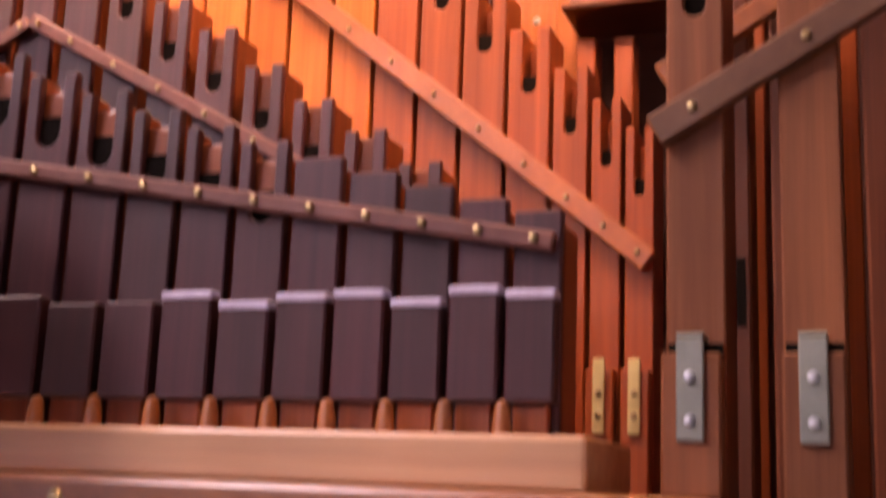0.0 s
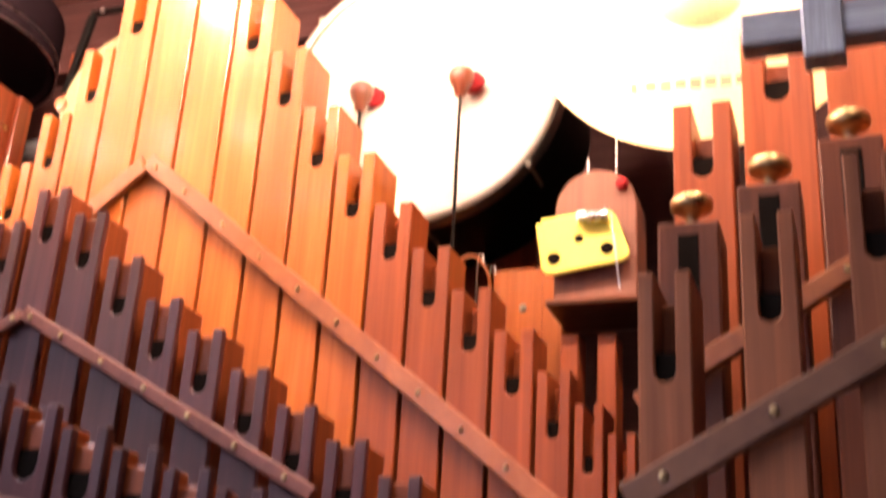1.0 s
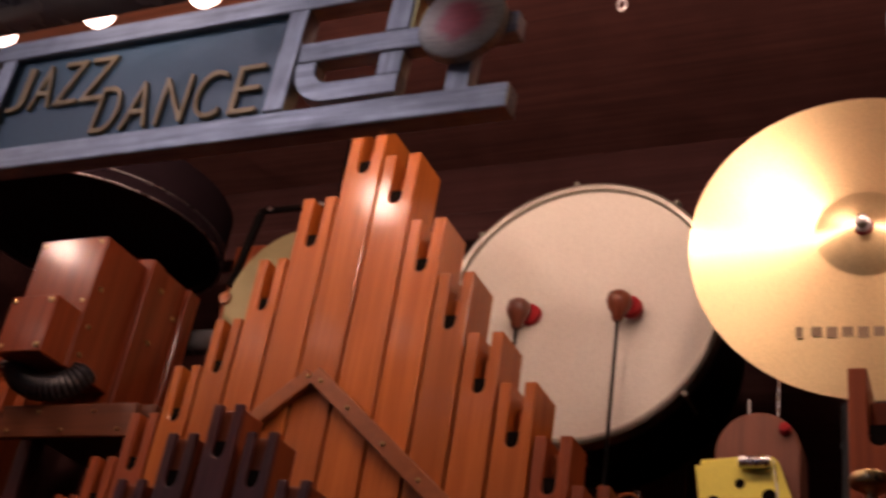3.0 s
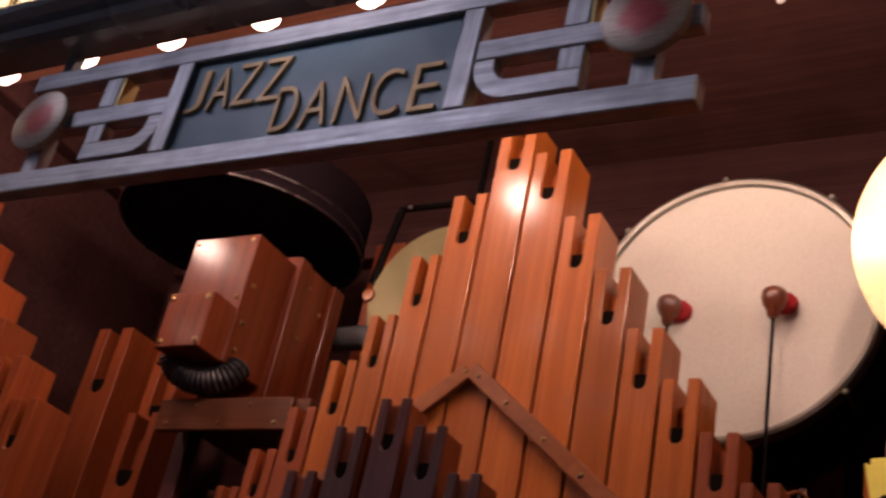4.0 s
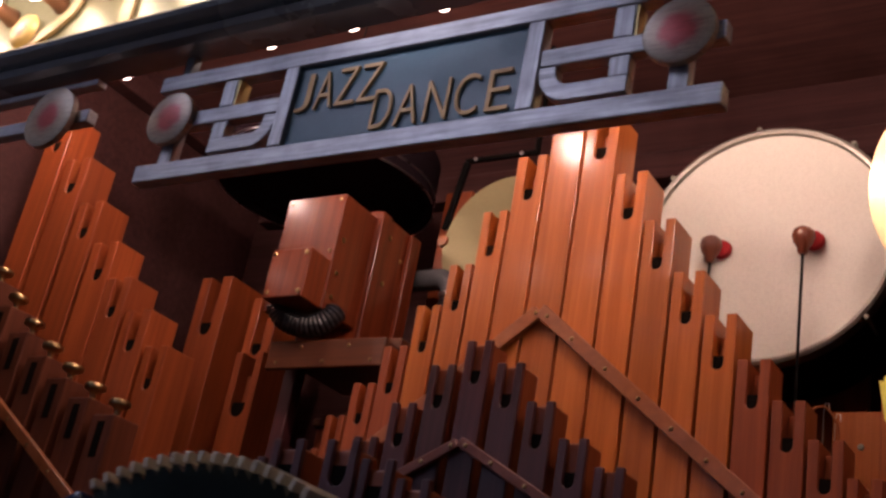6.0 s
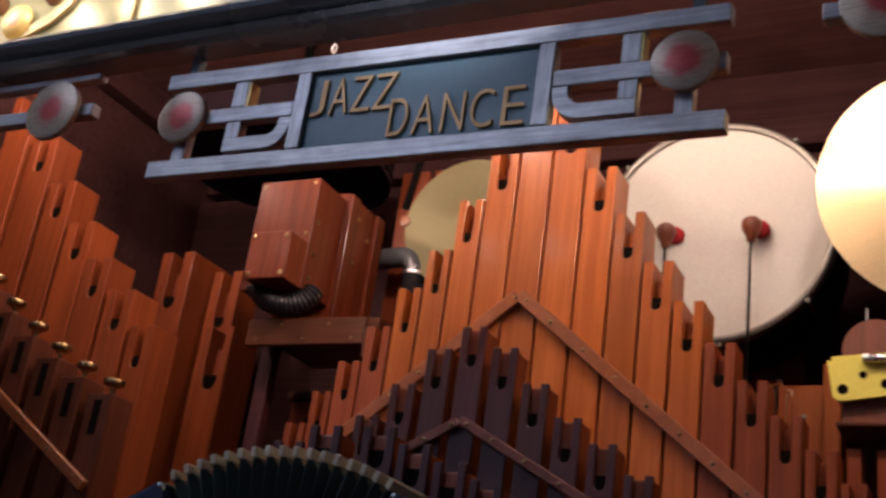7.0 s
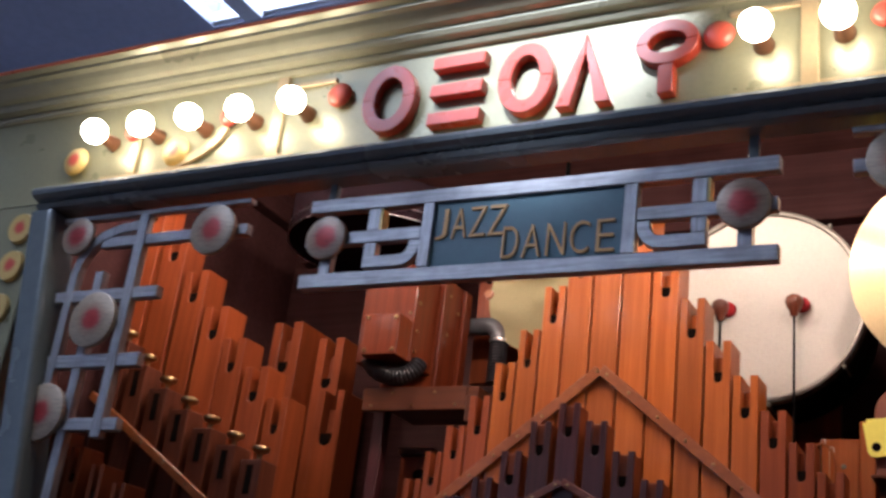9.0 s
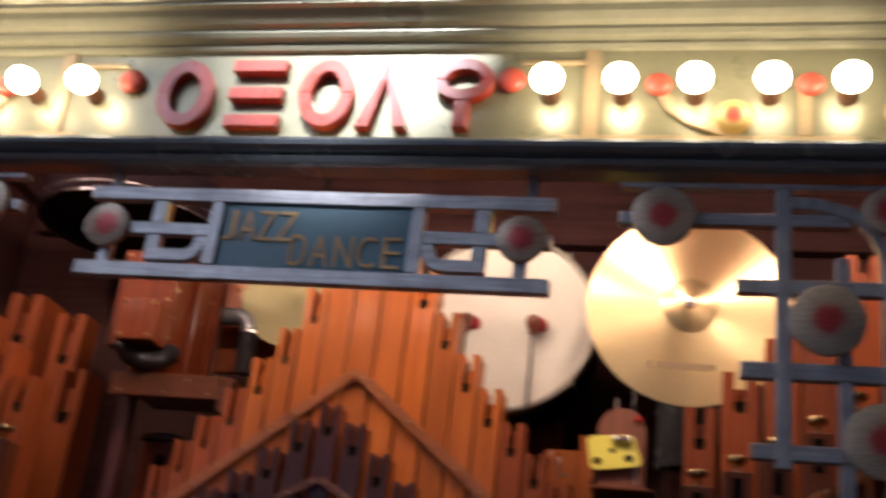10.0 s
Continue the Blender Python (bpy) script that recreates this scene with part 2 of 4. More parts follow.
BULB = glow("glowing_bulb", (1.0, 0.86, 0.62), BULB_GLOW)
HIGHLAMP = glow("glowing_high_bulb", (1.0, 0.79, 0.62), INNER_GLOW)
LAMP = glow("glowing_lamp", (1.0, 0.79, 0.66), LAMP_GLOW)
WALL = paint("blue_grey_wall", (0.45, 0.49, 0.60), 0.8, 0, None, 0.2, 2)
FLOOR = wood("room_floor", (0.1, 0.06, 0.04), (0.2, 0.12, 0.07), 0.4, "y")
FRAME = paint("white_window_frame", (0.75, 0.77, 0.8), 0.5)
INK = paint("faded_ink", (0.22, 0.15, 0.08), 0.5, 0.1)


# ---- builders ----
def thing(name, at, label, category, group="", kind=""):
    ob = new(name)
    ob.empty_display_size = 0.02
    ob.location = at
    return tagged(ob, label, category, group, kind)


def root_of(ob):
    p = Vector((0, 0, 0))
    while ob:
        p += ob.location
        ob = ob.parent
    return p


def part(name, bm, material, parent=None, label="", at=None, smooth=False):
    """Links a bmesh, built in world metres, as one mesh under its parent; at: the place of its own origin."""
    base = root_of(parent) if parent else Vector((0, 0, 0))
    own = Vector(at) if at else base
    bmesh.ops.translate(bm, verts=bm.verts, vec=-own)
    bmesh.ops.recalc_face_normals(bm, faces=bm.faces)
    me = bpy.data.meshes.new(name)
    if smooth:
        for f in bm.faces:
            f.smooth = True
        for e in bm.edges:
            if len(e.link_faces) == 2 and e.calc_face_angle() > 0.7:
                e.smooth = False
    bm.to_mesh(me)
    bm.free()
    me.materials.append(material)
    ob = new(name, me)
    ob.parent = parent
    ob.location = own - base
    if label:
        ob["label"] = label
    return ob


def bevelled(bm, w, seg=1):
    if w:
        bmesh.ops.bevel(bm, geom=bm.edges[:], offset=w, segments=seg, affect="EDGES", profile=0.5)
    return bm


def box(x0, x1, y0, y1, z0, z1, w=0.0015, seg=1, bm=None):
    b = bm or bmesh.new()
    r = bmesh.ops.create_cube(b, size=1)
    for v in r["verts"]:
        v.co = ((x0 + x1) / 2 + v.co.x * (x1 - x0), (y0 + y1) / 2 + v.co.y * (y1 - y0), (z0 + z1) / 2 + v.co.z * (z1 - z0))
    return bevelled(b, w, seg) if not bm else b


def prism(pts, y0, y1, w=0.0):
    """A polygon in x and z, pushed from y0 to y1."""
    b = bmesh.new()
    f = b.faces.new([b.verts.new((x, y0, z)) for x, z in pts])
    r = bmesh.ops.extrude_face_region(b, geom=[f])
    bmesh.ops.translate(b, verts=[v for v in r["geom"] if isinstance(v, bmesh.types.BMVert)], vec=(0, y1 - y0, 0))
    return bevelled(b, w)


def moulding(pts, x0, x1):
    """A profile in y and z, pushed along x."""
    b = bmesh.new()
    f = b.faces.new([b.verts.new((x0, y, z)) for y, z in pts])
    r = bmesh.ops.extrude_face_region(b, geom=[f])
    bmesh.ops.translate(b, verts=[v for v in r["geom"] if isinstance(v, bmesh.types.BMVert)], vec=(x1 - x0, 0, 0))
    return b


def turned(profile, centre, axis="y", seg=32, bm=None, capped=True):
    """A profile of (radius, along) turned about an axis through centre."""
    b = bm or bmesh.new()
    rings = []
    c = Vector(centre)
    for r, a in profile:
        ring = []
        for k in range(seg):
            u, v = r * math.cos(2 * math.pi * k / seg), r * math.sin(2 * math.pi * k / seg)
            d = {"y": Vector((u, a, v)), "z": Vector((u, v, a)), "x": Vector((a, u, v))}[axis]
            ring.append(b.verts.new(c + d))
        rings.append(ring)
    for p, q in zip(rings, rings[1:]):
        for k in range(seg):
            b.faces.new((p[k], p[(k + 1) % seg], q[(k + 1) % seg], q[k]))
    if capped and profile[0][0] > 1e-5:
        b.faces.new(rings[0])
    if capped and profile[-1][0] > 1e-5:
        b.faces.new(rings[-1])
    bmesh.ops.remove_doubles(b, verts=b.verts, dist=1e-6)
    return b


def tube(points, r, seg=10, ribs=0.0, bm=None):
    """A round tube along a list of points; ribs: how far every other ring stands proud."""
    b = bm or bmesh.new()
    pts = [Vector(p) for p in points]
    rings = []
    for i, p in enumerate(pts):
        d = (pts[min(i + 1, len(pts) - 1)] - pts[max(i - 1, 0)]).normalized()
        side = d.orthogonal().normalized() if i == 0 else (side - d * side.dot(d)).normalized()
        up = d.cross(side)
        rr = r + (ribs if i % 2 else 0)
        rings.append([b.verts.new(p + rr * (math.cos(2 * math.pi * k / seg) * side + math.sin(2 * math.pi * k / seg) * up)) for k in range(seg)])
    for p, q in zip(rings, rings[1:]):
        for k in range(seg):
            b.faces.new((p[k], p[(k + 1) % seg], q[(k + 1) % seg], q[k]))
    b.faces.new(rings[0])
    b.faces.new(rings[-1])
    return b


def arc(cx, cz, r, a0, a1, n):
    return [(cx + r * math.cos(radians(a0 + (a1 - a0) * k / n)), cz + r * math.sin(radians(a0 + (a1 - a0) * k / n))) for k in range(n + 1)]


def band(path, w):
    """A flat strip of width w along a path in x and z, as a polygon."""
    left, right = [], []
    for i, p in enumerate(path):
        a, c = path[max(i - 1, 0)], path[min(i + 1, len(path) - 1)]
        dx, dz = c[0] - a[0], c[1] - a[1]
        n = math.hypot(dx, dz)
        left.append((p[0] - dz / n * w / 2, p[1] + dx / n * w / 2))
        right.append((p[0] + dz / n * w / 2, p[1] - dx / n * w / 2))
    return left + right[::-1]


def screw(at, parent, r=0.0034, material=None):
    return part("screw", turned([(0.0005, -0.0028), (r * 0.75, -0.0022), (r, 0.0), (r, 0.001)], at, "y", 10), material or BRASS, parent, "", at, True)


def organ_pipe(x0, x1, y0, depth, z0, z1, material, label, group, notch=0.088, part_w=0.36, lip=0.0, face=None, rise=0.0):
    """A square wooden pipe with a slot cut down from its open top, and a solid dark block at the slot's foot that
    paints the bore's shade.
    """
    cx, w = (x0 + x1) / 2, x1 - x0
    t = thing("organ_pipe", (cx, y0 + depth / 2, z0), label, "organ pipe", group)
    nw = w * part_w / 2
    if face:
        # a dark front board with the slot, on a lighter body
        part("pipe_body", box(x0 + 0.0006, x1 - 0.0006, y0 + 0.0082, y0 + depth, z0, z1 + rise, 0.003, 2), material, t, "lighter wooden body")
        y1 = y0 + 0.008
    else:
        y1 = y0 + depth
    if notch:
        zb = z1 - notch + nw
        pts = [(x0, z0), (x1, z0), (x1, z1 - lip), (cx + nw + lip, z1), (cx + nw, z1)] if lip else [(x0, z0), (x1, z0), (x1, z1), (cx + nw, z1)]
        pts += [(cx + nw * math.cos(radians(a)), zb + nw * math.sin(radians(a))) for a in (0, -36, -72, -108, -144, -180)]
        pts += [(cx - nw, z1), (x0, z1)]
        part("front_board" if face else "pipe_body", prism(pts, y0, y1, 0.0011), face or material, t)
        # solid block that fills the slot's foot, its colour standing for deep shade
        part("bore", box(cx - nw + 0.0004, cx + nw - 0.0004, y0 + 0.005, (y1 if face else y1 - 0.004), z1 - notch + 0.002, zb + 0.014, 0), HOLE_SHADE_BLACK, t, "solid dark block painting the shade in the bore")
        if not face:
            part("inner_block", box(cx - nw + 0.0003, cx + nw - 0.0003, y0 + 0.030, y1 - 0.008, zb + 0.0142, z1 - (0.3 if notch > 0.08 else 0.17) * notch, 0.0012), material, t)
    else:
        part("front_board" if face else "pipe_body", box(x0, x1, y0, y1, z0, z1, 0.0014), face or material, t)
    return t


def strip(points, y, thick, w, material, name, label, screws=(), lip=0.0):
    """A flat batten with screws along a path in x and z, lying on the pipes' faces."""
    t = thing(name, (points[0][0], y, points[0][1]), label, "brace", "pipe braces")
    part("batten", prism(band(points, w), y - thick, y, 0.0015), material, t)
    for x, z in screws:
        screw((x, y - thick, z), t)
    return t


# ---- room and case ----
def structure(name, bm, material, label="", category=""):
    return tagged(part(name, bm, material), label, category, "", "structure")


structure("floor", box(-6, 4.5, -5, 3.6, -0.1, 0, 0), FLOOR, "dark wooden floor of the hall", "floor")
structure("wall_north", box(-6, 4.5, 3.4, 3.6, 0, 4.5, 0), WALL, "plain blue-grey painted wall", "wall")
structure("wall_south", box(-6, 4.5, -5.2, -5, 0, 4.5, 0), WALL, "plain blue-grey painted wall", "wall")
structure("wall_west", box(-6.2, -6, -5, 3.6, 0, 4.5, 0), WALL, "plain blue-grey painted wall", "wall")
structure("wall_east", box(4.5, 4.7, -5, 3.6, 0, 4.5, 0), WALL, "plain blue-grey painted wall", "wall")
sx0, sx1, sy0, sy1, sz = SKYLIGHT
ceil = bmesh.new()
for q in ((-6.2, sx0, -5.2, 3.6), (sx1, 4.7, -5.2, 3.6), (sx0, sx1, sy1, 3.6), (sx0, sx1, -5.2, sy0)):
    box(q[0], q[1], q[2], q[3], sz, sz + 0.15, 0, 1, ceil)
structure("ceiling", ceil, WALL, "blue-grey ceiling with a bright skylight", "ceiling")
backdrop = structure("backdrop", box(sx0 - 0.5, sx1 + 0.5, sy0 - 0.5, sy1 + 0.6, 4.9, 4.92, 0), SKYGLOW, "plain bright sky above the skylight", "sky")
sk = thing("window_1", (sx0, sy0, sz), "white framed skylight in the ceiling", "skylight", "", "structure")
part("window_frame", box(sx0 + 0.21, sx0 + 0.31, sy0, sy1 - 0.031, sz - 0.03, sz + 0.03, 0.004), FRAME, sk)
part("window_frame", box(sx0, sx1, sy1 - 0.03, sy1 - 0.002, sz + 0.01, sz + 0.07, 0.004), FRAME, sk)

CASE_L, CASE_R, CASE_TOP, CASE_BACK, SHELF = -2.14, 0.53, 3.06, 1.80, 1.465
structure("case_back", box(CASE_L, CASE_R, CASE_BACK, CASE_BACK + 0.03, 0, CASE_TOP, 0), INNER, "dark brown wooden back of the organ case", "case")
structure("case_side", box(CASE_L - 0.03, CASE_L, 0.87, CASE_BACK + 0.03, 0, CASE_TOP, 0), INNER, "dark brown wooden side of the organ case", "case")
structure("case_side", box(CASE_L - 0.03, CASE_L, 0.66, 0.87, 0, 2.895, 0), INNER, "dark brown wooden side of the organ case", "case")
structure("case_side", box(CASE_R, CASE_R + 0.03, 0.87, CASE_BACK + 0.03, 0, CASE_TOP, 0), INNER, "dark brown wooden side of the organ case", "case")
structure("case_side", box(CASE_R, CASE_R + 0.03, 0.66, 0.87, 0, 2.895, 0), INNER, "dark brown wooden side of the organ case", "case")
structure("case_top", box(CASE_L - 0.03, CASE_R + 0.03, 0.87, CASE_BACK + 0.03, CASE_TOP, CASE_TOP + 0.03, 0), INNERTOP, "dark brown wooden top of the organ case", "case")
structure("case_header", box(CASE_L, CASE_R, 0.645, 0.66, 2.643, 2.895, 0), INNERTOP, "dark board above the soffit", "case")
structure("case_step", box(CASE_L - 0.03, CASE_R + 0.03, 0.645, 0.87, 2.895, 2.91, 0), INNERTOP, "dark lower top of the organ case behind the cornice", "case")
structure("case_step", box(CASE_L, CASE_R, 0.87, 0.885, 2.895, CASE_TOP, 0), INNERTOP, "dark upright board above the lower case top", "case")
structure("case_soffit", box(CASE_L, CASE_R, 0.645, 0.80, 2.622, 2.642, 0.002), SOFFIT, "brown wooden soffit that holds the inner lamps", "soffit")
structure("case_base", box(CASE_L, CASE_R, 0.55, CASE_BACK, 0, SHELF, 0.004), REDWOOD_X, "red-brown wooden lower case of the organ", "case")
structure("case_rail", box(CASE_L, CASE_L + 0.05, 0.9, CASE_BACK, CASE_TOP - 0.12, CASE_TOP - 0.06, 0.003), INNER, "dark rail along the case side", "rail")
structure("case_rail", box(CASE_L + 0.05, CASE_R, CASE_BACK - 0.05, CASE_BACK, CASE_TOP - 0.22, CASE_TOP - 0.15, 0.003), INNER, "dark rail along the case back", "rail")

# ---- the pipes ----
BASE = SHELF
# large light pipes in the middle: left edge, top; the tallest stands at the middle
BIG_Y = 1.152
BIG = [(-1.262, 2.02), (-1.216, 2.08), (-1.172, 2.138), (-1.122, 2.205), (-1.069, 2.279), (-1.017, 2.353), (-0.967, 2.452), (-0.914, 2.555), (-0.852, 2.680),
       (-0.786, 2.619), (-0.721, 2.498), (-0.660, 2.405), (-0.603, 2.310), (-0.547, 2.236), (-0.492, 2.163), (-0.438, 2.100), (-0.386, 2.044), (-0.333, 1.992),
       (-0.282, 1.943), (-0.240, 1.905), (-0.204, 1.872), (-0.170, 1.84)]
for (a, top), (b, _) in zip(BIG, BIG[1:]):
    big = organ_pipe(a + 0.0026, b - 0.0026, BIG_Y, 0.075 if top > 2.2 else 0.06, BASE, top, PINE if top > 2.22 else PINE_DEEP,
               "tall honey-coloured wooden organ pipe with a slotted top", "large light pipes", 0.088 if top > 2.2 else 0.075)
    if top < 1.92:
        # the feet of the shortest pipes stay in view
        cx = (a + b) / 2
        part("foot_block", box(cx - 0.014, cx + 0.014, BIG_Y - 0.022, BIG_Y - 0.001, BASE, 1.618, 0.0015), PINE_DEEP, big)
        foot_plate = part("plate", box(cx - 0.006, cx + 0.006, BIG_Y - 0.0255, BIG_Y - 0.0222, 1.555, 1.628, 0.0008), GILT, big, "brass latch plate")
        for z in (1.572, 1.594):
            screw((cx, BIG_Y - 0.0256, z), foot_plate, 0.0035)
# the inverted V of battens over them
APEX = (-0.818, 2.2535)
slope = 0.819
right_end = (-0.176, APEX[1] - slope * (APEX[0] + 0.176) * -1)
strip([APEX, right_end], BIG_Y - 0.001, 0.011, 0.024, BRACEWOOD, "pipe_brace", "orange-brown sloping wooden batten screwed to the large pipes",
      [(x, APEX[1] - slope * (x - APEX[0])) for x in [-0.803] + [(p[0] + q[0]) / 2 for p, q in zip(BIG[9:], BIG[10:])]])
left_end = (-1.25, APEX[1] - slope * (APEX[0] + 1.25))
strip([(APEX[0] - 0.004, APEX[1] - 0.002), left_end], BIG_Y - 0.0012, 0.011, 0.024, BRACEWOOD, "pipe_brace", "orange-brown sloping wooden batten screwed to the large pipes",
      [(x, APEX[1] - slope * (APEX[0] - x)) for x in [-0.824] + [(p[0] + q[0]) / 2 for p, q in zip(BIG[2:7], BIG[3:8])]])

# middle rank of dark pipes
MID_Y = 0.96
for k in range(-8, 9):
    cx = XC + 0.0565 * k
    top = [2.128, 2.092, 2.034, 1.982, 1.944, 1.900, 1.860, 1.825, 1.79][abs(k)]
    organ_pipe(cx - 0.021, cx + 0.021, MID_Y, 0.05, BASE, top, MIDBODY, "wooden organ pipe with a dark-stained slotted front", "middle dark pipes", 0.068, 0.42, 0, DARKWOOD, -0.004)
mid_apex = (XC, 1.973)
for s in (-1, 1):
    run = 0.37
    strip([mid_apex, (XC + run, 1.973 - 0.545 * run)] if s > 0 else [(XC - run, 1.973 - 0.545 * run), (XC - 0.004, 1.971)], MID_Y - 0.001 - 0.0004 * (s > 0), 0.010, 0.015, BRACERED,
          "pipe_brace", "dark sloping wooden batten screwed to the middle pipes", [(XC + s * x, 1.973 - 0.545 * x) for x in (0.012, 0.0565, 0.113, 0.17, 0.226, 0.283, 0.34)])

# front rank of small dark pipes with foot blocks; they stand closer towards the ends
LOW_Y = 0.645
beam = thing("wind_chest_beam", (XC, 0.63, SHELF), "light wooden beam that carries the small front pipes", "beam")
for k in range(15):
    c0 = -0.152 - 0.0345 * k - 0.00072 * k * (k - 1)
    half = 0.0148 + 0.0006 * k
    for cx in (c0, 2 * XC - c0):
        top = 1.661 + 0.0085 * k + 0.0005 * k * k
        p = organ_pipe(cx - half, cx + half, LOW_Y, 0.045, BASE + 0.06, top, PINE_DEEP, "small dark-stained wooden organ pipe with a slotted top" if k > 4 else "small dark-stained wooden organ pipe with a flat top",
                       "small front pipes", 0.055 if k > 4 else 0, 0.5, 0, DARKWOOD, -0.010 if k > 4 else -0.006)
        zt = 1.6105 + 0.004 * math.sin(2.3 * k)
        part("foot_block", box(cx - half, cx + half, 0.632, LOW_Y - 0.001, 1.546, zt, 0.0015), DARKWOOD, p, "dark wooden foot block")
        if k < 7:
            # thin added strip whose pale colour paints the sheen along the block's top
            part("cap", box(cx - half - 0.0004, cx + half + 0.0004, 0.6312, LOW_Y - 0.0012, zt - 0.005, zt + 0.0008, 0.0012), CAPSHEEN, p, "pale cap with skylight sheen painted into its colour")
        part("plug", box(cx - half * 0.7, cx + half * 0.7, 0.637, LOW_Y + 0.03, 1.5272, 1.546, 0.001), PINE_DEEP, p)
        part("peg", turned([(0.006, 0), (0.005, 0.012), (0.0035, 0.018), (0.0005, 0.02)], (cx - 0.012, 0.622, 1.527), "z", 10), BRACEWOOD, beam, "small turned peg", None, True)
front_slope = 0.17
def front_z(x):
    return 1.648 + front_slope * (-0.187 - x)
front_x = [-0.152 - 0.0345 * k - 0.00072 * k * (k - 1) for k in range(15)]
strip([(XC, front_z(XC)), (-0.140, front_z(-0.140))], LOW_Y - 0.001, 0.008, 0.0115, BRACERED, "pipe_brace", "narrow dark wooden batten across the small pipes",
      [(x, front_z(x)) for x in front_x])
strip([(2 * XC + 0.140, front_z(-0.140)), (XC - 0.002, front_z(XC))], LOW_Y - 0.001, 0.008, 0.0115, BRACEDARK, "pipe_brace", "narrow dark wooden batten across the small pipes",
      [(2 * XC - x, front_z(x)) for x in front_x])
part("beam", box(2 * XC + 0.110, -0.110, 0.60, 0.72, SHELF + 0.032, 1.527, 0.003, 2), BEAM, beam)
part("rail", box(2 * XC + 0.110, -0.05, 0.572, 0.72, SHELF, SHELF + 0.0318, 0.004, 2), BRACEWOOD, beam, "rounded reddish rail under the beam")
for k in range(6):
    screw((-0.2 - 0.22 * k, 0.572, SHELF + 0.018), beam, 0.006)

# outer groups, the same on both sides
TALL_Y, KNOB_Y, FRONT_Y = 1.03, 0.928, 0.667
TALL = [(0.707, 0.765, 2.172), (0.777, 0.845, 2.248), (0.858, 0.923, 2.321), (0.928, 1.0, 2.405), (1.012, 1.085, 2.505), (1.1, 1.175, 2.622), (1.195, 1.27, 2.738)]


def brass_knob(x, y, z, parent):
    t = part("knob", turned([(0.0075, -0.001), (0.0075, 0.002), (0.005, 0.003)], (x, y, z), "z", 16), BRASS, parent, "brass mushroom-shaped knob", None, True)
    part("stem", turned([(0.009, 0.002), (0.006, 0.005), (0.0055, 0.014), (0.009, 0.019), (0.013, 0.0215)], (x, y, z), "z", 16), BRASS, t, "", None, True)
    rim = turned([(0.012, 0.021), (0.0175, 0.0225), (0.0195, 0.025), (0.0195, 0.031), (0.0175, 0.0335), (0.008, 0.0345), (0.0, 0.0348)], (x, y, z), "z", 40)
    for i, v in enumerate(rim.verts):
        d = Vector((v.co.x - x, v.co.y - y, 0))
        if d.length > 0.0185 and round(math.atan2(d.y, d.x) / (2 * math.pi) * 40) % 2:
            v.co -= d.normalized() * 0.0009
    part("cap", rim, BRASS, t, "knurled brass cap", None, True)


